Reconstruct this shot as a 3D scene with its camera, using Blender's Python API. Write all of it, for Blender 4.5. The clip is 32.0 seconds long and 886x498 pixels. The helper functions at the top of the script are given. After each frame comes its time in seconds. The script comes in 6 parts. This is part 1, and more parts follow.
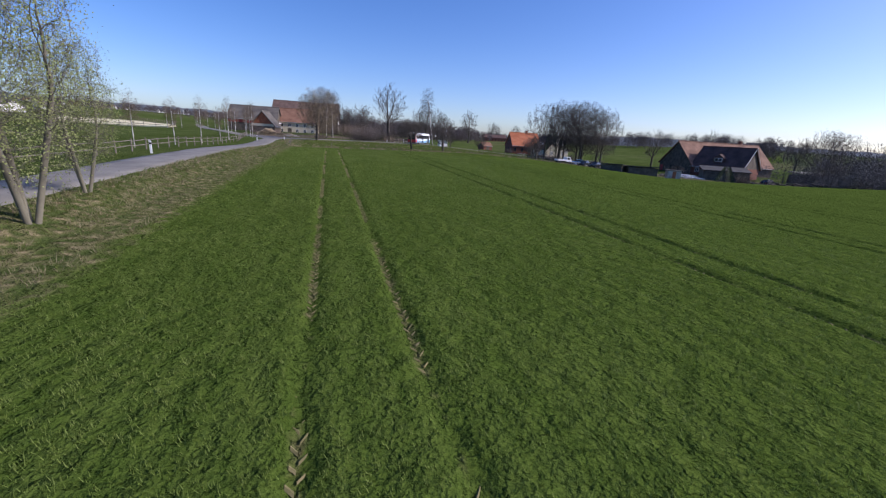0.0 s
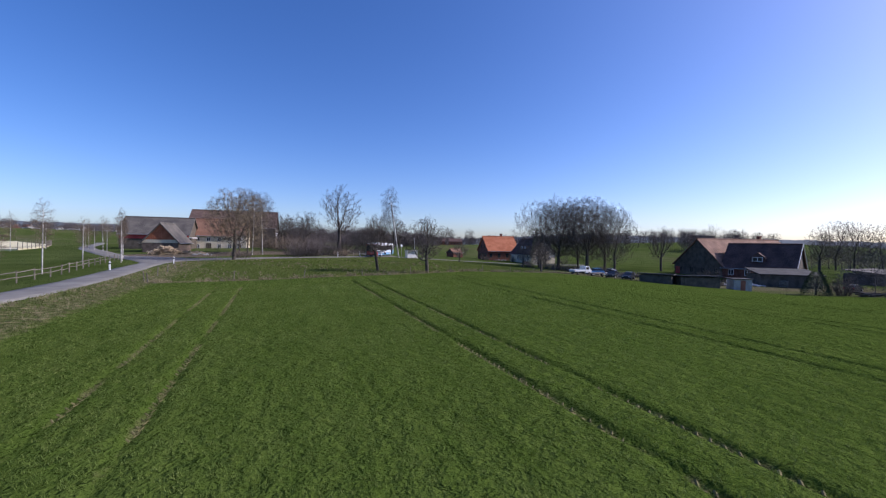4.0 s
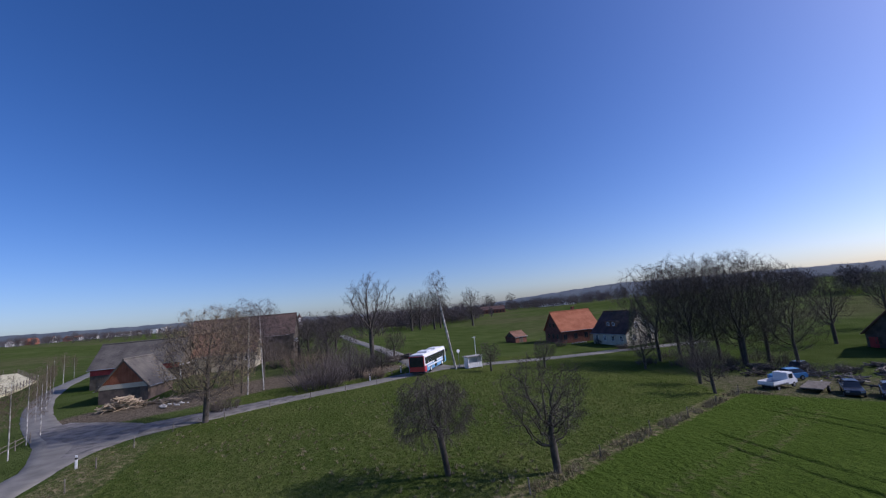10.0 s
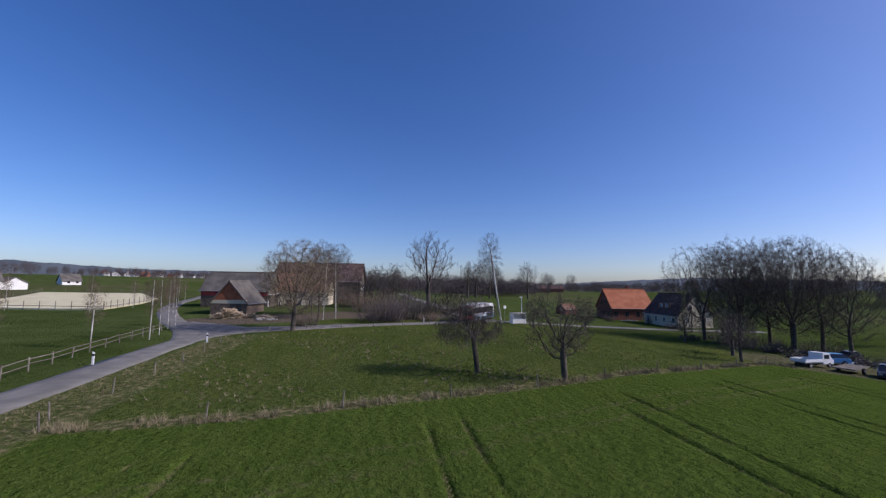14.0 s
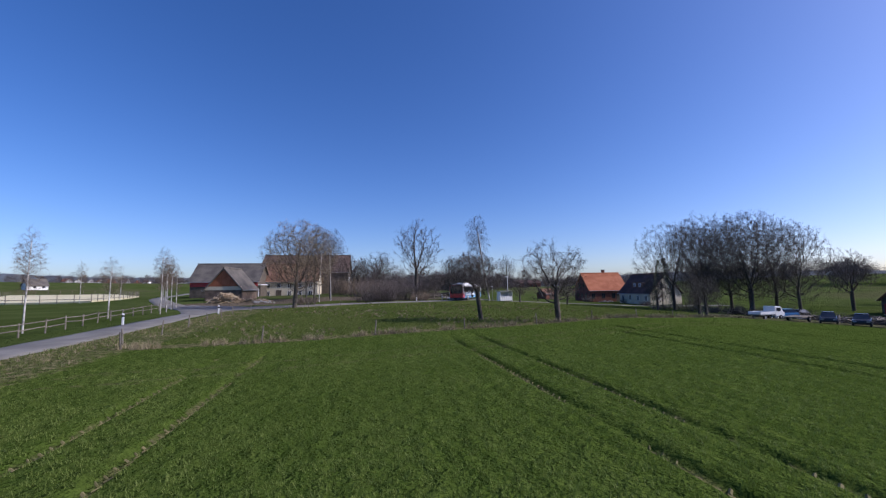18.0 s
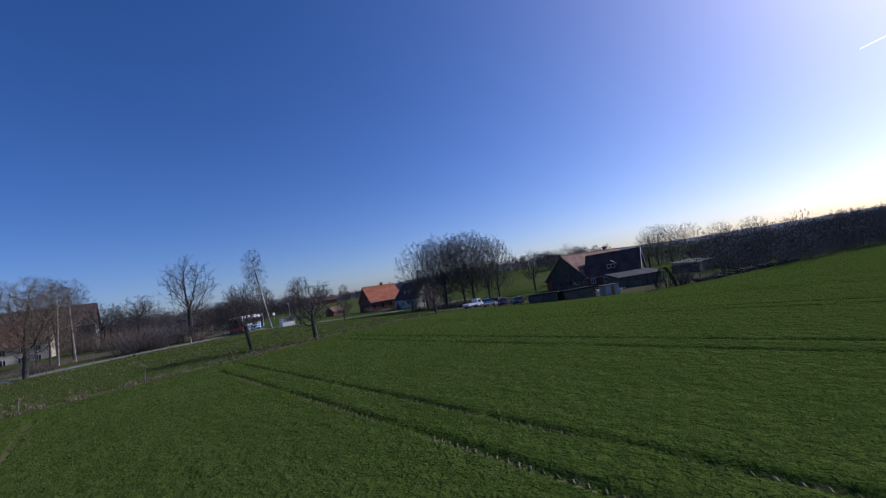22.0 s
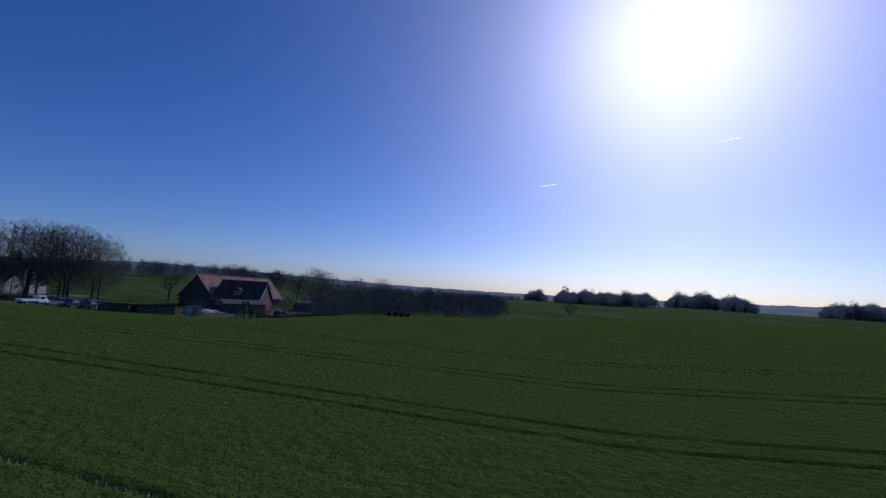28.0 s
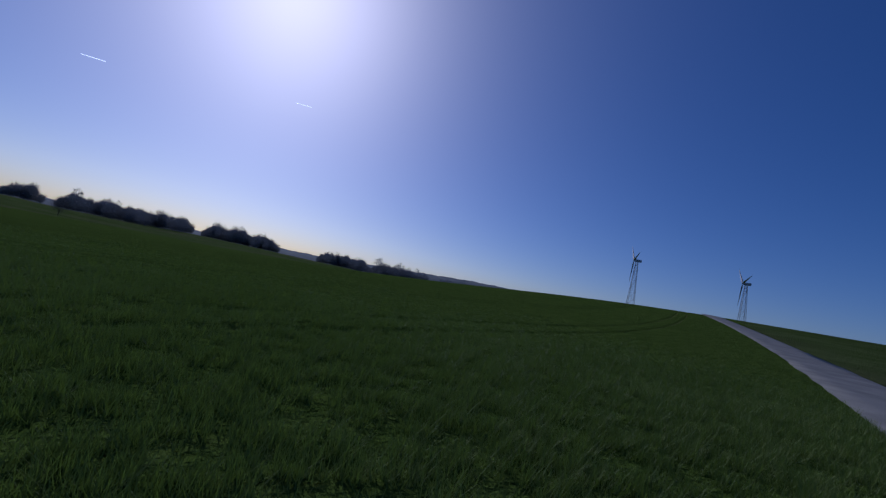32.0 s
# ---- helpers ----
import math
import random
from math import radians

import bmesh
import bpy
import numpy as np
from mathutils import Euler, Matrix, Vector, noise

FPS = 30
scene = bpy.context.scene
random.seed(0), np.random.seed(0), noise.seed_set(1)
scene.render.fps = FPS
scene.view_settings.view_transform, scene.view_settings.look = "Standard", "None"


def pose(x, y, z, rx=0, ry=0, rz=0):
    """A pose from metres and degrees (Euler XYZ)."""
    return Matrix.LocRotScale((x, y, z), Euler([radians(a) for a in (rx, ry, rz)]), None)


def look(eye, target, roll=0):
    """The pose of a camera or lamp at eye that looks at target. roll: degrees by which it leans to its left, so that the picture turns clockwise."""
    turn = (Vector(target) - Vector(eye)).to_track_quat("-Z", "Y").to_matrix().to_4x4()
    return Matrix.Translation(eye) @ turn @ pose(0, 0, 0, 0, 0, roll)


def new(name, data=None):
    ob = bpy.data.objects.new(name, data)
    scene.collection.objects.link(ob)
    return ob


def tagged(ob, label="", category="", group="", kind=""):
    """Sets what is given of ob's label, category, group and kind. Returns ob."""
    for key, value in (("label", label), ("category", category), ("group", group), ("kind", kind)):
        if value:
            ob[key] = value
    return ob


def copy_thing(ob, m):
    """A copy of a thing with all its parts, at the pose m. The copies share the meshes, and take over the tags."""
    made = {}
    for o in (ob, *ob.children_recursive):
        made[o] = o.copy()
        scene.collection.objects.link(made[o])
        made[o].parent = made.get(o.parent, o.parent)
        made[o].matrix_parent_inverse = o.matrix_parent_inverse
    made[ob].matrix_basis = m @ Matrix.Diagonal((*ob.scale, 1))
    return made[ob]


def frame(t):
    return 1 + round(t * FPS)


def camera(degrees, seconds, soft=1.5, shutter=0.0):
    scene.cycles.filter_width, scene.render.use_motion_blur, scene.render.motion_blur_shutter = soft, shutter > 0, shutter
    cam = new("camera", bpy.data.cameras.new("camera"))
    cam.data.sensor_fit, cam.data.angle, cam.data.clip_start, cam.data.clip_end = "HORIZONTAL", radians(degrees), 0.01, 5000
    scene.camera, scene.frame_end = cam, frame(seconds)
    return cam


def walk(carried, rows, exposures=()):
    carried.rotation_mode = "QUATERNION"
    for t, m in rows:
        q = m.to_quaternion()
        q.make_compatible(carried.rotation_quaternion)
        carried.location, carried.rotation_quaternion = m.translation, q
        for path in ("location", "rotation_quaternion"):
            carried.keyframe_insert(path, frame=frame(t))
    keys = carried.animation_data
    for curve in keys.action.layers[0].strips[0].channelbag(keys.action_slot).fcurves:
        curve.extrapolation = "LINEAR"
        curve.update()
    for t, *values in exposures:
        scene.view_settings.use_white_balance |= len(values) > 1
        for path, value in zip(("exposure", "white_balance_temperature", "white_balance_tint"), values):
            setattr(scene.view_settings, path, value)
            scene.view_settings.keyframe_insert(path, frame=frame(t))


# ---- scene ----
# the flight: seconds, place in metres, turn in degrees
cam = camera(95.8, 32.0, soft=1.25)
PATH = [
    (0, 0.14, -0.59, 3.58, 74.42, -3.37, -15.39),
    (0.5, 0.75, 2.18, 3.86, 70.86, -2.45, -15.89),
    (1, 1.39, 5.43, 3.90, 66.29, -1.22, -17.22),
    (1.5, 1.85, 9.00, 3.77, 69.98, -2.25, -17.70),
    (2, 2.30, 12.98, 3.81, 80.72, -2.60, -18.72),
    (2.5, 2.57, 17.10, 3.89, 75.42, -2.02, -19.73),
    (3, 2.92, 21.32, 4.03, 78.09, -1.25, -20.86),
    (3.5, 3.40, 25.62, 4.22, 79.47, -1.38, -21.48),
    (4, 4.23, 30.06, 4.52, 89.17, -0.91, -22.48),
    (4.5, 5.47, 34.24, 5.31, 92.63, 2.33, -22.69),
    (6.5, 7.60, 46.90, 8.59, 94.23, 1.80, -23.00),
    (7, 8.00, 48.93, 9.22, 95.30, 2.01, -22.71),
    (7.5, 8.30, 50.81, 9.74, 95.82, 1.53, -21.72),
    (8, 8.60, 52.44, 10.09, 96.26, 1.13, -20.86),
    (8.5, 8.70, 53.76, 10.37, 96.72, 2.34, -20.36),
    (9, 8.77, 54.74, 10.58, 98.83, 6.07, -19.04),
    (9.5, 8.84, 55.44, 10.65, 98.27, 3.99, -18.41),
    (10, 8.98, 55.86, 10.53, 98.68, 5.29, -17.44),
    (10.5, 9.17, 56.02, 10.28, 99.84, 5.24, -16.51),
    (11, 9.27, 55.86, 9.89, 102.86, 3.18, -14.60),
    (11.5, 9.40, 55.36, 9.36, 102.39, 2.18, -13.60),
    (12, 9.43, 54.61, 8.85, 104.33, 1.41, -12.69),
    (12.5, 9.31, 53.56, 8.26, 102.43, 0.95, -11.42),
    (13, 9.09, 52.41, 7.92, 96.66, 0.19, -10.16),
    (13.5, 8.82, 51.19, 7.62, 95.14, -0.29, -9.46),
    (14, 8.47, 50.12, 7.31, 95.32, -0.82, -9.16),
    (14.5, 8.06, 49.09, 6.95, 93.56, -0.99, -8.84),
    (15, 7.56, 48.16, 6.64, 91.35, -0.78, -8.79),
    (15.5, 7.01, 47.41, 6.29, 90.24, -0.26, -8.74),
    (17.5, 5.77, 47.01, 4.46, 88.43, 6.88, -11.83),
    (18, 5.53, 47.32, 3.65, 95.47, 0.79, -12.39),
    (18.5, 5.73, 47.59, 3.43, 100.16, 5.16, -13.88),
    (19, 5.91, 47.54, 3.49, 96.64, 7.26, -13.47),
    (19.5, 6.02, 47.15, 3.46, 111.37, 5.49, -14.24),
    (20, 5.91, 45.84, 3.42, 113.98, 8.71, -14.07),
    (20.5, 5.55, 43.57, 3.51, 107.85, 9.28, -22.69),
    (21, 5.00, 40.85, 3.74, 102.93, 7.03, -35.29),
    (21.5, 4.70, 38.03, 4.07, 95.32, 8.71, -40.46),
    (22, 4.65, 35.48, 4.43, 94.94, 9.14, -40.36),
    (22.5, 4.77, 33.16, 4.81, 95.29, 7.78, -41.17),
    (23, 4.93, 31.08, 5.18, 97.34, 7.73, -42.37),
    (23.5, 5.04, 28.81, 5.43, 104.36, 10.20, -42.48),
    (24, 5.28, 26.20, 5.59, 101.62, 8.70, -45.41),
    (24.5, 5.67, 23.29, 6.07, 94.74, 3.62, -44.74),
    (26.5, 6.12, 10.49, 5.56, 100.73, 5.59, -46.38),
    (27, 5.65, 7.64, 6.00, 94.09, -0.22, -51.15),
    (27.5, 4.77, 4.97, 5.82, 94.04, -1.59, -59.47),
    (28, 4.20, 2.53, 5.55, 96.30, -3.58, -76.27),
    (28.5, 3.74, 0.30, 5.13, 100.52, -1.12, -95.22),
    (29, 3.07, -1.39, 4.68, 103.39, -0.81, -110.81),
    (29.5, 1.95, -2.36, 4.13, 108.25, -0.06, -126.21),
    (30, 0.55, -3.03, 3.62, 100.02, -2.32, -130.77),
    (30.5, -0.98, -3.67, 3.15, 98.85, -6.72, -131.90),
    (31, -2.69, -4.18, 2.71, 103.06, -3.47, -131.28),
    (31.5, -4.63, -4.43, 2.17, 99.07, -3.75, -133.41),
    (32, -6.69, -4.51, 1.61, 95.94, -12.10, -136.22),
]
EXPOSURES = [(t, e, k - 250, 25) for t, e, k in ((0, 0.52, 6200), (2, 0.55, 6200), (4, 0.48, 6150), (6.5, 0.1, 6000), (9, 0.0, 5900), (13, 0.05, 6200), (15.5, 0.15, 6200), (18, 0.3, 6100), (20, 0.15, 6000), (21.5, -0.15, 5900), (24, -0.45, 5250), (27, -0.53, 5200), (28, -0.88, 5150), (29, -1.25, 5350), (30, -1.27, 5250), (32, -1.36, 5200))]
walk(cam, [(r[0], pose(*r[1:])) for r in PATH], EXPOSURES)

# daylight: clear hazy sky, sun at azimuth 107 (from +y towards +x), 34 degrees high
SUN_AZ, SUN_EL = 106.8, 34.2
world = bpy.data.worlds.new("sky")
scene.world = world
world.use_nodes = True
wn, wl = world.node_tree.nodes, world.node_tree.links
sky = wn.new("ShaderNodeTexSky")
sky.sky_type = 'NISHITA'
sky.sun_disc = False
sky.sun_elevation = radians(SUN_EL)
sky.sun_rotation = radians(SUN_AZ)
sky.altitude = 900
sky.air_density, sky.dust_density, sky.ozone_density = 0.9, 2.4, 2.5
deep = wn.new("ShaderNodeHueSaturation")
deep.inputs["Hue"].default_value, deep.inputs["Saturation"].default_value = 0.507, 1.27
wl.new(sky.outputs[0], deep.inputs["Color"])
wl.new(deep.outputs[0], wn["Background"].inputs[0])
wn["Background"].inputs[1].default_value = 0.118
sun_lamp = bpy.data.lights.new("sun", 'SUN')
sun_lamp.energy, sun_lamp.angle, sun_lamp.color = 3.5, radians(0.53), (1.0, 0.93, 0.80)
sun_ob = new("sun", sun_lamp)
sun_dir = Vector((math.sin(radians(SUN_AZ)) * math.cos(radians(SUN_EL)), math.cos(radians(SUN_AZ)) * math.cos(radians(SUN_EL)), math.sin(radians(SUN_EL))))
sun_ob.matrix_world = look(sun_dir * 100, (0, 0, 0))

# ---- helpers ----
def part(name, bm, material, parent=None, label=""):
    """Link a bmesh as one mesh object, under a thing or a part."""
    me = bpy.data.meshes.new(name)
    bm.to_mesh(me)
    bm.free()
    me.materials.append(material)
    ob = new(name, me)
    if parent is not None:
        ob.parent = parent
    if label:
        ob["label"] = label
    return ob


def mesh_part(name, verts, faces, material, parent=None, label="", smooth=False):
    me = bpy.data.meshes.new(name)
    me.from_pydata(verts, [], faces)
    me.materials.append(material)
    if smooth:
        me.shade_smooth()
    ob = new(name, me)
    if parent is not None:
        ob.parent = parent
    if label:
        ob["label"] = label
    return ob


def thing(name, x, y, z, rz=0.0, label="", category="", group="", kind=""):
    ob = new(name)
    ob.empty_display_size = 0.3
    ob.matrix_world = pose(x, y, z, 0, 0, rz)
    return tagged(ob, label, category, group, kind)


def box(bm, x0, x1, y0, y1, z0, z1, bevel=0.0):
    m = Matrix.LocRotScale(((x0 + x1) / 2, (y0 + y1) / 2, (z0 + z1) / 2), None, (x1 - x0, y1 - y0, z1 - z0))
    r = bmesh.ops.create_cube(bm, size=1, matrix=m)
    if bevel > 0:
        edges = list({e for v in r["verts"] for e in v.link_edges})
        bmesh.ops.bevel(bm, geom=edges, offset=bevel, segments=1, affect='EDGES')
    return bm


def boxed(x0, x1, y0, y1, z0, z1, bevel=0.0):
    return box(bmesh.new(), x0, x1, y0, y1, z0, z1, bevel)


def rod(bm, a, b, r0, r1=None, n=8):
    a, b = Vector(a), Vector(b)
    q = (b - a).to_track_quat('Z', 'Y').to_matrix().to_4x4()
    bmesh.ops.create_cone(bm, cap_ends=True, segments=n, radius1=r0, radius2=r0 if r1 is None else r1,
                          depth=(b - a).length, matrix=Matrix.Translation((a + b) / 2) @ q)
    return bm


def prism(bm, pts, y0, y1):
    """Extrude an outline of (x, z) points from y0 to y1."""
    f = [bm.verts.new((x, y0, z)) for x, z in pts]
    k = [bm.verts.new((x, y1, z)) for x, z in pts]
    n = len(pts)
    bm.faces.new(f)
    bm.faces.new(k[::-1])
    for i in range(n):
        j = (i + 1) % n
        bm.faces.new((f[j], f[i], k[i], k[j]))
    bmesh.ops.recalc_face_normals(bm, faces=bm.faces)
    return bm


# ---- materials ----
def surf(name, a, b, scale=4.0, rough=0.8, bump=0.2, fine=40.0, metal=0.0, spec=0.3, vary=0.0, stain=0.25, object_space=False):
    """A surface of two colours in two scales of noise, with relief; vary: change of brightness from object to object."""
    m = bpy.data.materials.new(name)
    m.use_nodes = True
    nt = m.node_tree
    N, K = nt.nodes, nt.links
    bsdf = N["Principled BSDF"]
    if object_space:
        co = N.new("ShaderNodeTexCoord").outputs["Object"]
    else:
        co = N.new("ShaderNodeNewGeometry").outputs["Position"]
    n1 = N.new("ShaderNodeTexNoise")
    n1.inputs["Scale"].default_value, n1.inputs["Detail"].default_value = scale, 6
    n2 = N.new("ShaderNodeTexNoise")
    n2.inputs["Scale"].default_value, n2.inputs["Detail"].default_value = fine, 3
    K.new(co, n1.inputs["Vector"])
    K.new(co, n2.inputs["Vector"])
    ramp = N.new("ShaderNodeValToRGB")
    ramp.color_ramp.elements[0].position, ramp.color_ramp.elements[1].position = 0.35, 0.65
    ramp.color_ramp.elements[0].color, ramp.color_ramp.elements[1].color = (*a, 1), (*b, 1)
    K.new(n1.outputs["Fac"], ramp.inputs["Fac"])
    hsv = N.new("ShaderNodeHueSaturation")
    K.new(ramp.outputs["Color"], hsv.inputs["Color"])
    mr = N.new("ShaderNodeMapRange")
    mr.inputs["To Min"].default_value, mr.inputs["To Max"].default_value = 1 - stain, 1 + stain
    K.new(n2.outputs["Fac"], mr.inputs["Value"])
    value = mr.outputs[0]
    if vary:
        info = N.new("ShaderNodeObjectInfo")
        mv = N.new("ShaderNodeMapRange")
        mv.inputs["To Min"].default_value, mv.inputs["To Max"].default_value = 1 - vary, 1 + vary
        K.new(info.outputs["Random"], mv.inputs["Value"])
        mul = N.new("ShaderNodeMath")
        mul.operation = 'MULTIPLY'
        K.new(value, mul.inputs[0])
        K.new(mv.outputs[0], mul.inputs[1])
        value = mul.outputs[0]
    K.new(value, hsv.inputs["Value"])
    K.new(hsv.outputs["Color"], bsdf.inputs["Base Color"])
    bsdf.inputs["Roughness"].default_value = rough
    bsdf.inputs["Metallic"].default_value = metal
    bsdf.inputs["Specular IOR Level"].default_value = spec
    if bump:
        bp = N.new("ShaderNodeBump")
        bp.inputs["Strength"].default_value, bp.inputs["Distance"].default_value = bump, 0.02
        K.new(n2.outputs["Fac"], bp.inputs["Height"])
        K.new(bp.outputs["Normal"], bsdf.inputs["Normal"])
    return m


TREAD = surf("pressed earth", (0.11, 0.105, 0.04), (0.22, 0.19, 0.085), 3.0, 0.95, 0.3, 12)
ASPHALT = surf("asphalt", (0.15, 0.142, 0.122), (0.22, 0.208, 0.18), 0.7, 0.85, 0.3, 25, stain=0.15)
WORN = surf("worn asphalt", (0.09, 0.085, 0.078), (0.215, 0.20, 0.18), 0.9, 0.85, 0.3, 7, stain=0.3)
MUD = surf("muddy yard", (0.10, 0.085, 0.065), (0.20, 0.165, 0.12), 0.5, 0.9, 0.5, 8)
SAND = surf("arena sand", (0.56, 0.50, 0.29), (0.66, 0.61, 0.39), 0.3, 0.95, 0.3, 4, stain=0.12)
BARK = surf("bark", (0.05, 0.043, 0.035), (0.105, 0.09, 0.072), 3.0, 0.9, 0.6, 25)
TWIG = surf("bare twigs", (0.065, 0.054, 0.044), (0.115, 0.095, 0.078), 0.4, 0.85, 0.0)
TWIG_RED = surf("budding reddish twigs", (0.115, 0.085, 0.058), (0.19, 0.145, 0.10), 0.4, 0.85, 0.0)
TWIG_PALE = surf("pale olive twigs", (0.10, 0.09, 0.065), (0.18, 0.165, 0.12), 0.6, 0.85, 0.0)
TWIG_DARK = surf("dark purple-brown twigs", (0.072, 0.06, 0.058), (0.118, 0.1, 0.095), 0.4, 0.85, 0.0)
BUD_OCHRE = surf("ochre buds", (0.23, 0.175, 0.085), (0.32, 0.25, 0.13), 0.6, 0.8, 0.0)
BUDS = surf("young green buds", (0.20, 0.24, 0.08), (0.30, 0.33, 0.13), 0.6, 0.8, 0.0)
BIRCH = surf("birch bark", (0.62, 0.60, 0.55), (0.20, 0.18, 0.16), 2.2, 0.75, 0.3, 14)
WOOD_GREY = surf("weathered wood", (0.12, 0.105, 0.085), (0.22, 0.195, 0.16), 3.0, 0.9, 0.4, 30, vary=0.2)
WOOD_FRESH = surf("cut logs", (0.30, 0.225, 0.14), (0.47, 0.38, 0.26), 2.0, 0.9, 0.4, 15, vary=0.3)
DRY = surf("dry grass", (0.17, 0.145, 0.078), (0.30, 0.255, 0.15), 0.8, 0.9, 0.0, stain=0.3)
BLADE = surf("wheat blades", (0.105, 0.150, 0.026), (0.175, 0.220, 0.052), 0.5, 0.62, 0.0, 6, spec=0.16)
PASTURE_BLADE = surf("pasture blades", (0.080, 0.115, 0.022), (0.140, 0.165, 0.045), 0.5, 0.7, 0.0, 6, spec=0.1)
TILE_ORANGE = surf("orange clay tiles", (0.33, 0.105, 0.045), (0.43, 0.155, 0.072), 0.8, 0.75, 0.5, 5)
TILE_BROWN = surf("old brown tiles", (0.17, 0.09, 0.058), (0.26, 0.145, 0.095), 0.6, 0.8, 0.5, 5)
TILE_DARK = surf("dark tiles", (0.065, 0.038, 0.032), (0.115, 0.066, 0.053), 0.6, 0.8, 0.5, 5)
TILE_OLD = surf("old grey-brown tiles", (0.09, 0.06, 0.048), (0.15, 0.10, 0.08), 0.6, 0.8, 0.5, 5)
ROOF_GREY = surf("grey fibre cement roof", (0.085, 0.078, 0.07), (0.15, 0.135, 0.115), 0.5, 0.85, 0.3, 6)
FELT = surf("roofing felt", (0.035, 0.035, 0.034), (0.07, 0.068, 0.063), 0.8, 0.85, 0.3, 8)
BRICK = surf("red brick", (0.24, 0.085, 0.05), (0.34, 0.135, 0.08), 1.5, 0.85, 0.5, 9)
BRICK_BROWN = surf("weathered grey-brown brick", (0.10, 0.075, 0.058), (0.17, 0.125, 0.095), 1.5, 0.88, 0.5, 9)
BRICK_DARK = surf("dark red brick", (0.13, 0.05, 0.035), (0.21, 0.085, 0.055), 1.5, 0.85, 0.5, 9)
CLAD_RED = surf("red-brown cladding", (0.25, 0.085, 0.04), (0.36, 0.13, 0.065), 1.0, 0.8, 0.3, 12)
RED_PANEL = surf("red panels", (0.30, 0.03, 0.035), (0.40, 0.06, 0.05), 0.7, 0.6, 0.1, 12)
CREAM = surf("cream plaster", (0.52, 0.46, 0.33), (0.62, 0.56, 0.42), 0.7, 0.9, 0.3, 10)
WHITE = surf("white plaster", (0.70, 0.70, 0.67), (0.80, 0.79, 0.76), 0.7, 0.9, 0.2, 10, stain=0.1)
TIMBER = surf("dark timber cladding", (0.07, 0.058, 0.045), (0.13, 0.11, 0.085), 1.2, 0.85, 0.5, 10)
CONCRETE = surf("concrete", (0.30, 0.29, 0.27), (0.42, 0.41, 0.38), 1.0, 0.85, 0.3, 9)
WHITE_PAINT = surf("white paint", (0.74, 0.74, 0.73), (0.82, 0.82, 0.81), 0.8, 0.4, 0.05, 12, stain=0.06)
DARK_PAINT = surf("dark car paint", (0.02, 0.022, 0.026), (0.03, 0.032, 0.036), 1.0, 0.25, 0.0, spec=0.5)
BLUE_PAINT = surf("light blue paint", (0.10, 0.30, 0.55), (0.16, 0.38, 0.62), 0.8, 0.35, 0.0, spec=0.5, stain=0.1)
RED_PAINT = surf("red paint", (0.50, 0.03, 0.03), (0.60, 0.05, 0.045), 0.8, 0.35, 0.0, spec=0.5, stain=0.1)
GLASS = surf("window glass", (0.02, 0.025, 0.03), (0.035, 0.04, 0.05), 1.0, 0.08, 0.0, spec=0.6)
RUBBER = surf("rubber", (0.015, 0.015, 0.015), (0.025, 0.025, 0.025), 4.0, 0.85, 0.0)
STEEL = surf("galvanised steel", (0.30, 0.31, 0.32), (0.40, 0.41, 0.42), 1.0, 0.5, 0.0, metal=0.6)
PLASTIC_BLACK = surf("black plastic", (0.02, 0.02, 0.02), (0.03, 0.03, 0.03), 3.0, 0.6, 0.0)
# twig colour of the far woods is paled towards blue-grey for haze
HAZED_WOODS = surf("leafless woods greyed with haze", (0.13, 0.135, 0.14), (0.19, 0.19, 0.195), 0.05, 0.95, 0.0, 0.6)
# belt twigs are paled part of the way to the woods' haze grey
BELT = surf("grey-brown belt twigs paled for haze", (0.085, 0.078, 0.074), (0.135, 0.122, 0.116), 0.3, 0.9, 0.0)
# distance haze is put into the hills' blue-grey colour
HAZED_HILL = surf("wooded hill tinted with haze", (0.05, 0.063, 0.07), (0.085, 0.10, 0.105), 0.01, 0.95, 0.0, 0.1)
HEDGE = surf("evergreen", (0.025, 0.04, 0.018), (0.05, 0.075, 0.03), 1.2, 0.9, 0.0, 8)
# vapour gets emission in place of the sunlight that would whiten it
GLOWING_VAPOUR = bpy.data.materials.new("vapour")
GLOWING_VAPOUR.use_nodes = True
GLOWING_VAPOUR.node_tree.nodes["Principled BSDF"].inputs["Base Color"].default_value = (0.95, 0.95, 0.95, 1)
GLOWING_VAPOUR.node_tree.nodes["Principled BSDF"].inputs["Emission Color"].default_value = (0.9, 0.95, 1, 1)
GLOWING_VAPOUR.node_tree.nodes["Principled BSDF"].inputs["Emission Strength"].default_value = 2.5


def let_through(material, share, colour):
    """Leaves let some light through."""
    nt = material.node_tree
    t = nt.nodes.new("ShaderNodeBsdfTranslucent")
    t.inputs["Color"].default_value = (*colour, 1)
    x = nt.nodes.new("ShaderNodeMixShader")
    x.inputs[0].default_value = share
    nt.links.new(nt.nodes["Principled BSDF"].outputs[0], x.inputs[1])
    nt.links.new(t.outputs[0], x.inputs[2])
    nt.links.new(x.outputs[0], nt.nodes["Material Output"].inputs["Surface"])


let_through(BLADE, 0.3, (0.14, 0.22, 0.03))
let_through(PASTURE_BLADE, 0.3, (0.15, 0.2, 0.04))
let_through(BUDS, 0.3, (0.3, 0.35, 0.1))
# the leafless woods pass light too, a bluish lift in place of haze
let_through(HAZED_WOODS, 0.16, (0.3, 0.33, 0.38))
# faint blue emission stands in for haze in front of the hills
HAZED_HILL.node_tree.nodes["Principled BSDF"].inputs["Emission Color"].default_value = (0.42, 0.52, 0.72, 1)
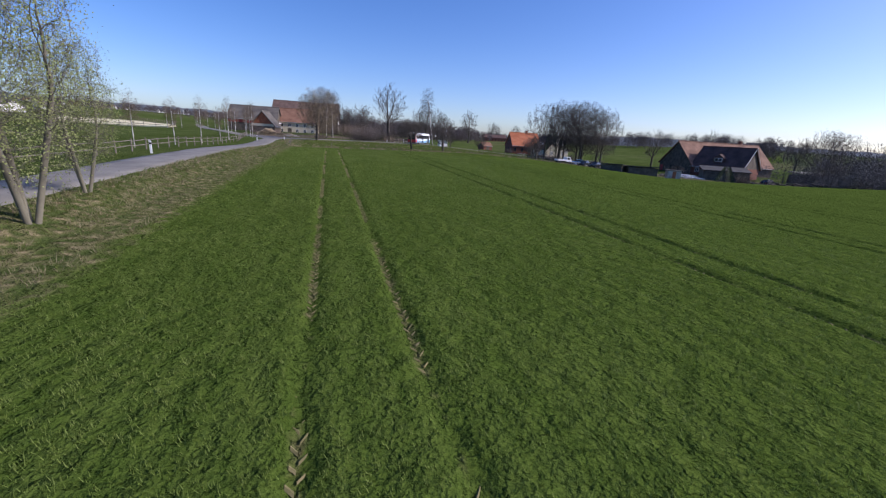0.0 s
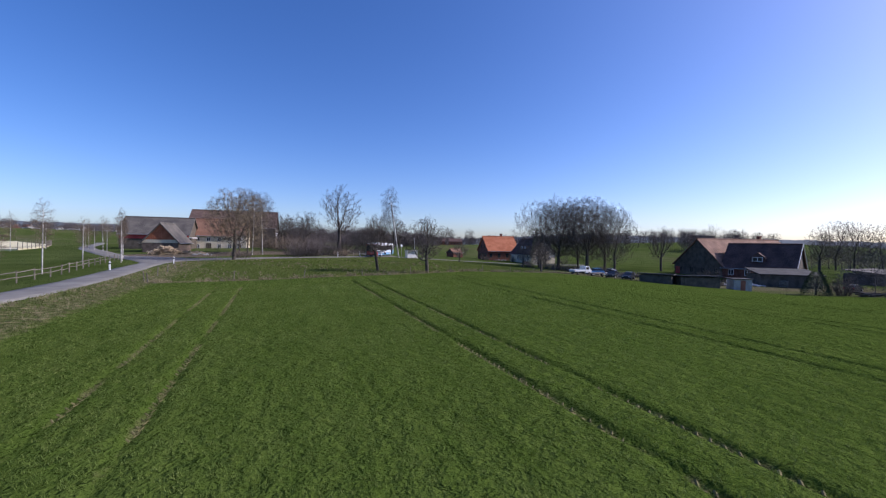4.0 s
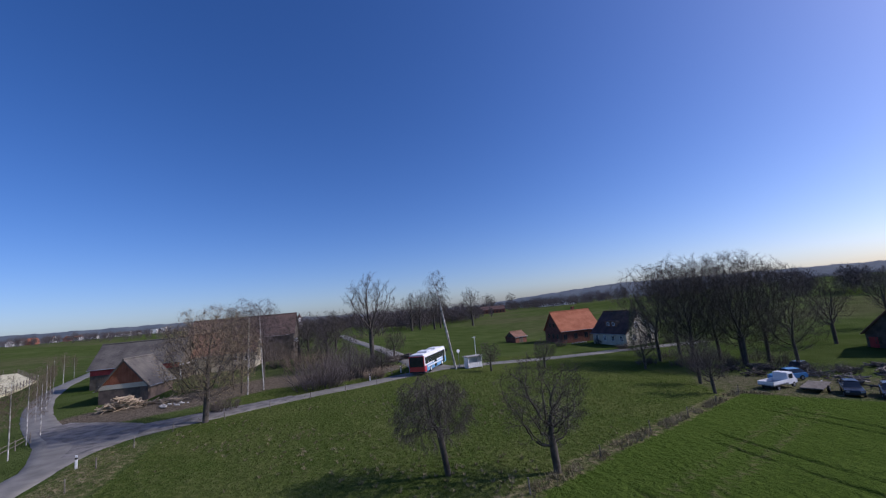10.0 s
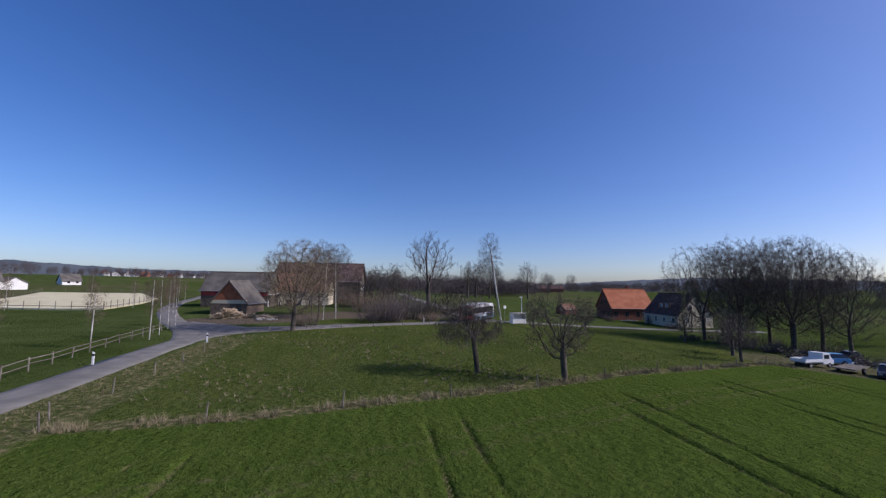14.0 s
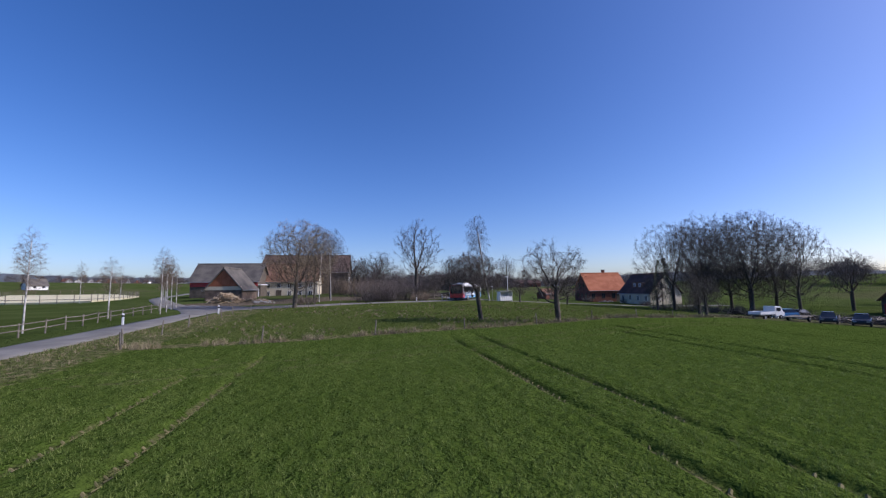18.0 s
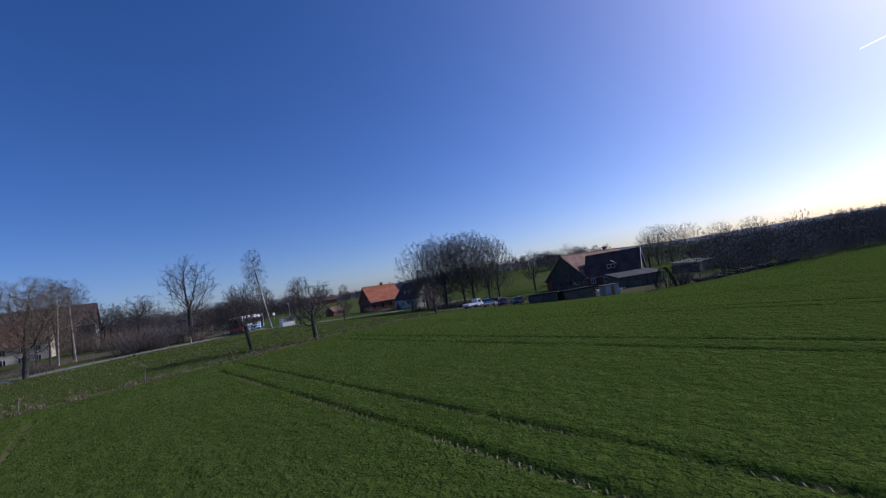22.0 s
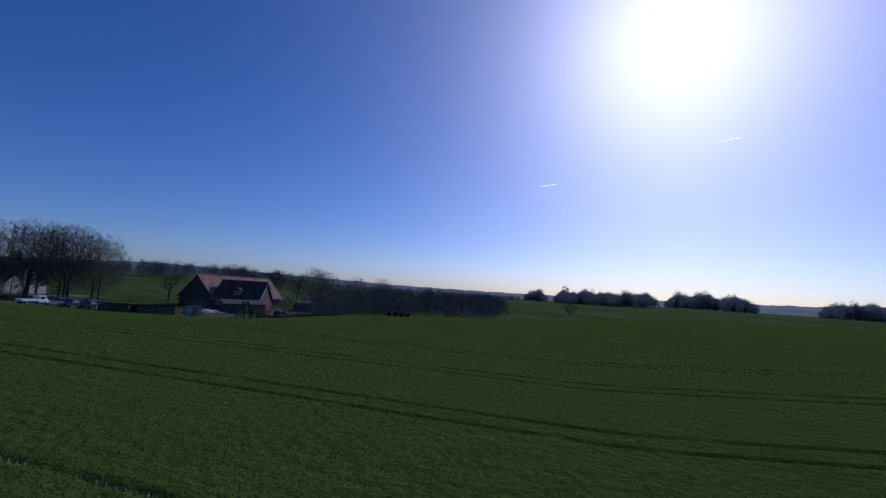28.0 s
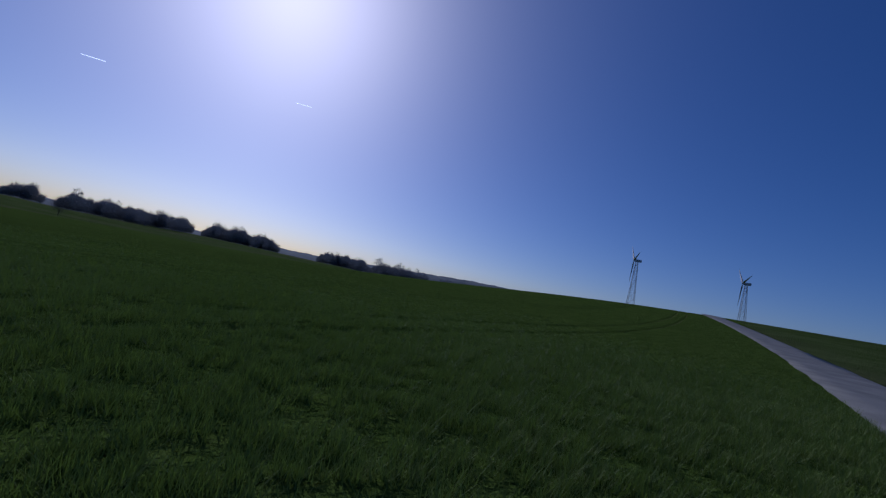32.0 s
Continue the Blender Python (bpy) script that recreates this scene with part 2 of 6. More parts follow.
HAZED_HILL.node_tree.nodes["Principled BSDF"].inputs["Emission Strength"].default_value = 0.05
# ---- the lie of the land ----
def bend(y):
    """Road and wheel tracks turn a little behind the start."""
    y = np.asarray(y, float)
    return 0.11 * np.maximum(0.0, -y - 3.0) + 0.0007 * np.clip(-y - 20.0, 0, 100) ** 2


def smooth(a, b, v):
    t = np.clip((np.asarray(v, float) - a) / (b - a), 0, 1)
    return t * t * (3 - 2 * t)


def land(x, y):
    """Height of the ground."""
    x, y = np.asarray(x, float), np.asarray(y, float)
    z = 0.0095 * np.clip(y, 0, 260) - 0.014 * np.clip(x - 10, 0, 110) * (1 - 0.5 * smooth(120, 400, y))
    back = np.clip(-y, 0, 112)
    rise = 0.034 * back + 0.0004 * back ** 2
    over = np.clip(-y - 112, 0, 300)
    rise = rise - 0.05 * over * smooth(0, 60, over)
    z = z + rise * (1 - 0.85 * smooth(20, 190, x)) * (1 - smooth(600, 2000, np.hypot(x, y)))
    z = z + 13.0 * np.exp(-((x - 380) ** 2 + (y - 250) ** 2) / (2 * 140.0 ** 2))
    z = z - 3.0 * smooth(120, 420, x) * (1 - smooth(-80, -160, y))
    z = z + 2.6 * smooth(-14, -60, x) * smooth(-40, -110, y) * (1 - smooth(-300, -600, y))
    z = z - 0.055 * np.clip(x - 28, 0, 45) * smooth(36, 66, y) * (1 - smooth(300, 600, y))
    z = z + 0.55 * smooth(-6.4, -9.0, x) * (1 - smooth(-30, -60, x)) * (1 - smooth(40, 72, y)) * smooth(-14, 2, y)
    z = z + 0.5 * smooth(112, 134, y) * (1 - smooth(-2, 22, x)) * (1 - smooth(250, 400, y)) * smooth(-60, -35, x)
    z = z + 9.0 * smooth(-60, -260, x) * smooth(140, 420, y)
    r = np.hypot(x, y)
    turn = np.degrees(np.arctan2(x, y - 5))
    z = z + 5.5 * smooth(300, 560, r) * smooth(83, 89, turn) * (1 - smooth(128, 142, turn))
    z = z + 7.0 * smooth(500, 1500, r) * smooth(-20, -90, x) + 2.0 * smooth(200, 700, y)
    return z + 0.10 * np.sin(x * 0.071 + 1.3) * np.sin(y * 0.053) * smooth(5, 30, r)


def gz(x, y):
    return float(land(x, y))


TRAMS = [0.65 + 11.2 * k for k in range(-0, 7)]
WHEELS = [c + s for c in TRAMS for s in (-0.9, 0.9)]
FENCE = [(-5.8, 70.6), (-2.5, 71.0), (2.5, 71.5), (8.4, 73.1), (15.5, 74.9), (21.5, 76.7), (25.0, 78.0), (32.0, 80.5), (41.0, 84.0), (46.5, 86.2), (49.0, 87.2)]
FIELD_EAST = [(49.0, 87.2), (51.5, 84.5), (56.0, 79.2), (60.0, 74.2), (68.0, 70.2), (74.0, 65.0), (78.5, 60.0), (83.0, 50.0), (87.0, 39.0), (92.0, 32.0), (108.0, 23.0), (132.0, 8.0), (152.0, -8.0), (400.0, -110.0)]


def fence_y(x):
    p = FENCE + FIELD_EAST[1:]
    return np.interp(x, [a for a, b in p], [b for a, b in p])


def to_line(x, y, pts):
    """Distance of points to a line of points."""
    d = np.full(np.shape(x), 1e9)
    for (ax, ay), (bx, by) in zip(pts[:-1], pts[1:]):
        ux, uy = bx - ax, by - ay
        t = np.clip(((x - ax) * ux + (y - ay) * uy) / (ux * ux + uy * uy), 0, 1)
        d = np.minimum(d, np.hypot(x - ax - t * ux, y - ay - t * uy))
    return d


def spaced(lo, hi, fine_lo, fine_hi, step, grow=1.13):
    out = list(np.arange(fine_lo, fine_hi + step / 2, step))
    s, v = step, fine_hi
    while v < hi:
        s *= grow
        v += s
        out.append(v)
    s, v = step, fine_lo
    while v > lo:
        s *= grow
        v -= s
        out.append(v)
    return out


us = spaced(-4500, 4500, -26, 60, 0.6)
for w_ in WHEELS[:10]:
    us += [w_ - 0.42, w_ - 0.24, w_ - 0.12, w_, w_ + 0.12, w_ + 0.24, w_ + 0.42]
us += [-5.9, -5.6, -5.3, -7.2, -8.6]
us = np.unique(np.round(np.array(us), 3))
keep = np.concatenate([[True], np.diff(us) > 0.07])
us = us[keep]
ys = np.unique(np.round(np.array(spaced(-4500, 4500, -30, 112, 0.7)), 3))
U, Y = np.meshgrid(us, ys)
fade = 1 - smooth(150, 400, np.abs(Y))
X = U + bend(np.maximum(Y, -150)) * (1 - smooth(40, 120, np.abs(U)))
Z = land(X, Y)
in_crop = smooth(-6.0, -5.4, U + 3.6 * smooth(2, -8, Y))
north = Y - fence_y(X)
crop = in_crop * (1 - smooth(-0.6, 0.4, north)) * (1 - smooth(300, 320, X))
rut = np.zeros_like(Z)
for w_ in WHEELS[:10]:
    rut = np.maximum(rut, 1 - smooth(0.05, 0.21, np.abs(U - w_)))
rut = rut * crop * (1 - smooth(-4.5, -2.5, north)) * (0.55 + 0.45 * (np.sin(Y * 0.9 + U) * np.sin(Y * 0.37) > -0.4))
HEADLAND = [[(-4.5, 62.2), (3.0, 63.4), (10.0, 65.6), (18.0, 68.6), (30.0, 73.0), (40.0, 76.6), (48.0, 79.6)],
            [(-4.5, 64.0), (3.0, 65.2), (10.0, 67.4), (18.0, 70.4), (30.0, 74.8), (40.0, 78.4), (48.0, 81.4)]]
track = np.zeros_like(Z)
for h_ in HEADLAND:
    track = np.maximum(track, 1 - smooth(0.25, 0.75, to_line(X, Y, h_)))
track = track * crop
pasture = (1 - crop) * smooth(-5.6, -4.6, U) * smooth(-0.2, 0.8, north) * (1 - smooth(125, 135, Y)) * (1 - smooth(51, 56, X))
verge = 0.55 * np.clip((1 - smooth(-0.1, 0.9, np.abs(U + 7.6) - 2.1)) * smooth(-6, 4, Y), 0, 1) * (1 - smooth(98, 106, Y))
verge = np.maximum(verge, 0.8 * (1 - smooth(0.4, 1.3, np.abs(north - 0.4))) * smooth(-6, -5, U) * (1 - smooth(52, 54, X)))
Z = Z - 0.14 * rut + 0.12 * (1 - smooth(0.2, 1.0, np.abs(U + 6.3))) * verge
# yard of the farm and the farmyard by the crossing
yard = (1 - smooth(2, 5, to_line(X, Y, [(-17, 118), (-9, 121), (2, 127), (12, 125), (18, 129)]) - 2)) * 0.85
yard = np.maximum(yard, 0.5 * (1 - smooth(0, 5, to_line(X, Y, [(55.5, 89), (61, 85), (72, 78), (96, 68)]) - 5)) * (1 - crop))
n_y, n_u = U.shape
co = np.stack([X, Y, Z], -1).reshape(-1, 3)
idx = np.arange(n_y * n_u).reshape(n_y, n_u)
quads = np.stack([idx[:-1, :-1], idx[:-1, 1:], idx[1:, 1:], idx[1:, :-1]], -1).reshape(-1, 4)
gm = bpy.data.meshes.new("ground")
gm.vertices.add(len(co))
gm.vertices.foreach_set("co", co.ravel())
gm.loops.add(quads.size)
gm.loops.foreach_set("vertex_index", quads.ravel().astype(np.int32))
gm.polygons.add(len(quads))
gm.polygons.foreach_set("loop_start", np.arange(0, quads.size, 4, dtype=np.int32))
gm.polygons.foreach_set("loop_total", np.full(len(quads), 4, dtype=np.int32))
gm.update()
gm.shade_smooth()
for n_, v_ in (("crop", crop), ("rut", np.maximum(0.52 * rut, 0.4 * track)), ("verge", verge), ("pasture", pasture), ("yard", yard)):
    at = gm.attributes.new(n_, 'FLOAT', 'POINT')
    at.data.foreach_set("value", v_.ravel().astype(np.float32))
ground = tagged(new("ground", gm), "green winter wheat field, pasture and farmland", "ground", kind="structure")


def ground_material():
    m = bpy.data.materials.new("fields")
    m.use_nodes = True
    N, K = m.node_tree.nodes, m.node_tree.links
    bsdf = N["Principled BSDF"]
    geo = N.new("ShaderNodeNewGeometry")

    def noise_(scale, detail=4.0, vec=None):
        n = N.new("ShaderNodeTexNoise")
        n.inputs["Scale"].default_value, n.inputs["Detail"].default_value = scale, detail
        K.new(vec or geo.outputs["Position"], n.inputs["Vector"])
        return n.outputs["Fac"]

    def ramp_(fac, *stops):
        r = N.new("ShaderNodeValToRGB")
        e = r.color_ramp.elements
        while len(e) < len(stops):
            e.new(0.5)
        for s, (p, c) in zip(e, stops):
            s.position, s.color = p, (*c, 1)
        K.new(fac, r.inputs["Fac"])
        return r.outputs["Color"]

    def attr_(name, noise_fac, soft=0.35):
        a = N.new("ShaderNodeAttribute")
        a.attribute_name = name
        s = N.new("ShaderNodeMath")
        s.operation = 'MULTIPLY_ADD'
        K.new(noise_fac, s.inputs[0])
        s.inputs[1].default_value = soft * 2
        s.inputs[2].default_value = -soft
        t = N.new("ShaderNodeMath")
        t.operation = 'ADD'
        K.new(a.outputs["Fac"], t.inputs[0])
        K.new(s.outputs[0], t.inputs[1])
        r = N.new("ShaderNodeMapRange")
        r.inputs["From Min"].default_value, r.inputs["From Max"].default_value = 0.3, 0.7
        K.new(t.outputs[0], r.inputs["Value"])
        return r.outputs[0]

    def mix_(fac, a, b):
        x = N.new("ShaderNodeMix")
        x.data_type = 'RGBA'
        K.new(fac, x.inputs["Factor"])
        K.new(a, x.inputs[6])
        K.new(b, x.inputs[7])
        return x.outputs[2]

    big, mid, small, tiny = noise_(0.012, 3), noise_(0.16, 5), noise_(2.6, 6), noise_(13.0, 5)
    # rows of the drill, along y
    mp = N.new("ShaderNodeMapping")
    mp.inputs["Scale"].default_value = (2.6, 0.35, 1)
    K.new(geo.outputs["Position"], mp.inputs["Vector"])
    streak = noise_(1.0, 4, mp.outputs[0])
    third = N.new("ShaderNodeValue")
    third.outputs[0].default_value = 0.4
    far = ramp_(big, (0.38, (0.054, 0.082, 0.018)), (0.5, (0.072, 0.104, 0.028)), (0.62, (0.105, 0.105, 0.05)))
    far = mix_(third.outputs[0], far, ramp_(mid, (0.35, (0.04, 0.06, 0.014)), (0.65, (0.105, 0.125, 0.045))))
    c1 = ramp_(mid, (0.3, (0.054, 0.088, 0.013)), (0.7, (0.078, 0.120, 0.020)))
    c2 = ramp_(tiny, (0.36, (0.034, 0.056, 0.010)), (0.55, (0.068, 0.108, 0.019)), (0.74, (0.118, 0.155, 0.038)))
    half = N.new("ShaderNodeValue")
    half.outputs[0].default_value = 0.55
    crop_c = mix_(half.outputs[0], c1, c2)
    light = ramp_(streak, (0.35, (0.046, 0.078, 0.012)), (0.7, (0.096, 0.132, 0.028)))
    quarter = N.new("ShaderNodeValue")
    quarter.outputs[0].default_value = 0.4
    crop_c = mix_(quarter.outputs[0], crop_c, light)
    past = ramp_(small, (0.33, (0.030, 0.050, 0.009)), (0.5, (0.078, 0.105, 0.024)), (0.68, (0.15, 0.15, 0.06)))
    past = mix_(half.outputs[0], past, ramp_(mid, (0.35, (0.060, 0.090, 0.018)), (0.7, (0.10, 0.118, 0.034))))
    dry = ramp_(small, (0.36, (0.075, 0.095, 0.03)), (0.52, (0.13, 0.125, 0.055)), (0.7, (0.26, 0.215, 0.12)))
    earth = ramp_(tiny, (0.3, (0.055, 0.058, 0.022)), (0.7, (0.21, 0.185, 0.09)))
    mud = ramp_(small, (0.3, (0.09, 0.075, 0.055)), (0.7, (0.19, 0.155, 0.11)))
    c = mix_(attr_("pasture", small), far, past)
    c = mix_(attr_("crop", small, 0.2), c, crop_c)
    c = mix_(attr_("verge", small, 0.45), c, dry)
    c = mix_(attr_("rut", small, 0.5), c, earth)
    c = mix_(attr_("yard", small, 0.4), c, mud)
    K.new(c, bsdf.inputs["Base Color"])
    bsdf.inputs["Roughness"].default_value = 1.0
    bsdf.inputs["Specular IOR Level"].default_value = 0.0
    bp = N.new("ShaderNodeBump")
    bp.inputs["Strength"].default_value, bp.inputs["Distance"].default_value = 0.9, 0.14
    K.new(tiny, bp.inputs["Height"])
    b2 = N.new("ShaderNodeBump")
    b2.inputs["Strength"].default_value, b2.inputs["Distance"].default_value = 0.7, 0.45
    K.new(small, b2.inputs["Height"])
    K.new(bp.outputs["Normal"], b2.inputs["Normal"])
    K.new(b2.outputs["Normal"], bsdf.inputs["Normal"])
    return m


gm.materials.append(ground_material())


def ribbon(name, pts, width, material, lift=0.03, label="", step=2.0, crown=0.04):
    """A road along a line of points, laid on the land."""
    p = np.array(pts, float)
    seg = np.hypot(*np.diff(p, axis=0).T)
    s = np.concatenate([[0], np.cumsum(seg)])
    q = np.arange(0, s[-1] + step / 2, step)
    cx, cy = np.interp(q, s, p[:, 0]), np.interp(q, s, p[:, 1])
    for _ in range(4):
        cx[1:-1] = (cx[:-2] + 2 * cx[1:-1] + cx[2:]) / 4
        cy[1:-1] = (cy[:-2] + 2 * cy[1:-1] + cy[2:]) / 4
    wd = np.interp(q, s, [width] * len(p)) if np.isscalar(width) else np.interp(q, s, width)
    tx, ty = np.gradient(cx), np.gradient(cy)
    ln = np.hypot(tx, ty)
    nx, ny = ty / ln, -tx / ln
    V, F = [], []
    rnd = np.random.RandomState(7)
    offs = [-0.5, -0.47, -0.25, 0.0, 0.25, 0.47, 0.5]
    hs = [-0.10, 0.0, crown * 0.7, crown, crown * 0.7, 0.0, -0.10]
    for i in range(len(q)):
        zc = gz(cx[i], cy[i])
        for j, (o, h) in enumerate(zip(offs, hs)):
            e = rnd.uniform(-0.10, 0.10) if j in (0, 1, 5, 6) else 0
            x, y = cx[i] + nx[i] * (o * wd[i] + e), cy[i] + ny[i] * (o * wd[i] + e)
            V.append((x, y, max(zc, gz(x, y)) + lift + h))
    k = len(offs)
    for i in range(len(q) - 1):
        for j in range(k - 1):
            a = i * k + j
            F.append((a, a + k, a + k + 1, a + 1))
    return tagged(mesh_part(name, V, F, material, smooth=True), label, "road", kind="structure")


ROAD_W = [(-10.55 + float(bend(y)) * 0.95 - 0.5 * float(smooth(-15, 5, y)) - 1.1 * float(smooth(70, 100, y)) + 0.0008 * max(0, -y - 20) ** 2, y) for y in range(-112, 100, 4)]
ribbon("road", ROAD_W + [(-12.0, 101.5), (-10.2, 105.4), (-5.5, 107.6), (0, 110.0), (6.5, 112.6), (14.5, 114.8), (22, 118.2), (30, 121.2), (39, 122.0), (50, 123.2), (60, 125.0), (71, 127.6), (90, 124)],
       3.3, ASPHALT, 0.03, "narrow grey asphalt country road between field and pasture")
ribbon("road", [(-11.9, 98), (-14.4, 106), (-20, 114), (-27, 126), (-34.5, 142), (-42, 163), (-50, 193), (-64, 240)], [3.2, 4.0, 3.4, 3.2, 3.2, 3, 3, 3], ASPHALT, 0.036,
       "narrow asphalt lane curving past the barn")
ribbon("road", [(27, 120.4), (26.2, 127), (25.8, 135), (25.8, 150), (25, 168), (22.5, 205), (20.5, 260)], [7.0, 4.8, 3.8, 3.6, 3.4, 3.4, 3.4], ASPHALT, 0.042, "asphalt side road leaving the bus stop")
ribbon("road", [(-12.0, 100.5), (-11.4, 104.5), (-12.0, 108.2), (-15.4, 111.5), (-20.5, 116.5)], [3.2, 7.0, 8.6, 6.6, 3.4], WORN, 0.05, "worn dark asphalt where the lane meets the road", 1.5, 0.02)
ribbon("road", [(-9.0, 107.8), (-5.0, 109.0), (1.0, 111.0), (6.0, 113.2)], [5.6, 5.2, 4.2, 2.6], WORN, 0.058, "worn dark asphalt edge of the crossing", 1.5, 0.02)


# the riding arena
def arena():
    pts = [(-79.0, 148.0), (-45.5, 140.5), (-51.0, 165.0), (-60.0, 190.0), (-88.0, 234.0), (-118.0, 226.0)]
    bm = bmesh.new()
    bm.faces.new([bm.verts.new((x, y, 0)) for x, y in pts])
    bmesh.ops.triangulate(bm, faces=bm.faces[:])
    bmesh.ops.subdivide_edges(bm, edges=bm.edges[:], cuts=7, use_grid_fill=True)
    for v in bm.verts:
        v.co.z = gz(v.co.x, v.co.y) + 0.3
    r = bmesh.ops.extrude_face_region(bm, geom=bm.faces[:])
    for v in r["geom"]:
        if isinstance(v, bmesh.types.BMVert):
            v.co.z -= 1.0
    bmesh.ops.recalc_face_normals(bm, faces=bm.faces)
    a = tagged(part("riding_arena", bm, SAND), "pale sand riding arena beside the lane", "riding arena", kind="structure")
    for i in range(len(pts)):
        (ax, ay), (bx, by) = pts[i], pts[(i + 1) % len(pts)]
        n = max(2, int(math.hypot(bx - ax, by - ay) / 3.2))
        for k in range(n):
            x, y = ax + (bx - ax) * k / n, ay + (by - ay) * k / n
            bm = bmesh.new()
            rod(bm, (x, y, gz(x, y) - 0.2), (x, y, gz(x, y) + 1.75), 0.07, 0.06, 6)
            part("post", bm, WOOD_GREY, a)
    for i in range(2):
        (ax, ay), (bx, by) = pts[i], pts[i + 1]
        bm = bmesh.new()
        rod(bm, (ax, ay, gz(ax, ay) + 0.62), (bx, by, gz(bx, by) + 0.62), 0.05, 0.05, 4)
        part("kickboard", bm, WOOD_GREY, a)


arena()

# ---- buildings ----
def window(parent, x, y, z, w, h, face, frame_m=WHITE_PAINT, name="window"):
    """A window proud of a wall; face: the way it looks, one of -y, +y, -x, +x."""
    nx, ny = {"-y": (0, -1), "+y": (0, 1), "-x": (-1, 0), "+x": (1, 0)}[face]
    tx, ty = -ny, nx

    def slab(t0, t1, z0, z1, d0, d1):
        xs = sorted((x + tx * t0 + nx * d0, x + tx * t1 + nx * d1))
        yy = sorted((y + ty * t0 + ny * d0, y + ty * t1 + ny * d1))
        return xs[0], xs[1], yy[0], yy[1], z + z0, z + z1

    bm = bmesh.new()
    f = 0.07
    for a in ((-w / 2, w / 2, h / 2 - f, h / 2), (-w / 2, w / 2, -h / 2, -h / 2 + f), (-w / 2, -w / 2 + f, -h / 2 + f, h / 2 - f), (w / 2 - f, w / 2, -h / 2 + f, h / 2 - f), (-f / 2, f / 2, -h / 2 + f, h / 2 - f)):
        box(bm, *slab(*a, 0.0, 0.07))
    wob = part(name, bm, frame_m, parent, "white window frame")
    for a in ((-w / 2 + f, -f / 2), (f / 2, w / 2 - f)):
        part("pane", boxed(*slab(a[0], a[1], -h / 2 + f, h / 2 - f, 0.0, 0.025)), GLASS, wob, "dark window glass")
    return wob


def door(parent, x, y, z, w, h, face, material=TIMBER, name="door"):
    nx, ny = {"-y": (0, -1), "+y": (0, 1), "-x": (-1, 0), "+x": (1, 0)}[face]
    tx, ty = abs(ny), abs(nx)
    bm = bmesh.new()
    n = max(2, int(w / 0.35))
    for i in range(n):
        t0, t1 = -w / 2 + w * i / n + 0.008, -w / 2 + w * (i + 1) / n - 0.008
        d = 0.05 + 0.01 * (i % 2)
        xs = sorted((x + tx * t0, x + tx * t1 + nx * d))
        yy = sorted((y + ty * t0, y + ty * t1 + ny * d))
        if nx:
            xs = sorted((x, x + nx * d))
        if ny:
            yy = sorted((y, y + ny * d))
        box(bm, xs[0], xs[1], yy[0], yy[1], z, z + h)
    return part(name, bm, material, parent)


def roof_slope(parent, x0, x1, ya, za, yb, zb, material, courses=20, name="roof", t=0.16, wave=0.012, step=0.022):
    """One slope, ridge along x: from the eaves (ya, za) to the ridge (yb, zb), in overlapping courses of tiles with a wavy lower edge."""
    V, F = [], []
    dy, dz = yb - ya, zb - za
    ln = math.hypot(dy, dz)
    uy, uz = dy / ln, dz / ln
    ny, nz = -uz, uy
    if nz < 0:
        ny, nz = -ny, -nz
    n = max(4, int((x1 - x0) / 0.3))
    rnd = random.Random(int(abs(x0 * 13 + za * 7)))
    prof = []
    for c in range(courses):
        prof += [(ln * c / courses, step), (ln * (c + 1) / courses, 0.0)]
    prof += [(ln, -t), (0.0, -t)]
    k = len(prof)
    for i in range(n + 1):
        x = x0 + (x1 - x0) * i / n
        hgt = wave * (i % 2)
        for q, (s, up) in enumerate(prof):
            u = up + (hgt + rnd.uniform(-0.006, 0.006) if q < k - 2 else 0.0)
            V.append((x, ya + uy * s + ny * u, za + uz * s + nz * u))
    for i in range(n):
        for q in range(k):
            a, b = i * k + q, i * k + (q + 1) % k
            F.append((a, a + k, b + k, b))
    F.append(tuple(range(k)))
    F.append(tuple(n * k + q for q in range(k - 1, -1, -1)))
    return mesh_part(name, V, F, material, parent)


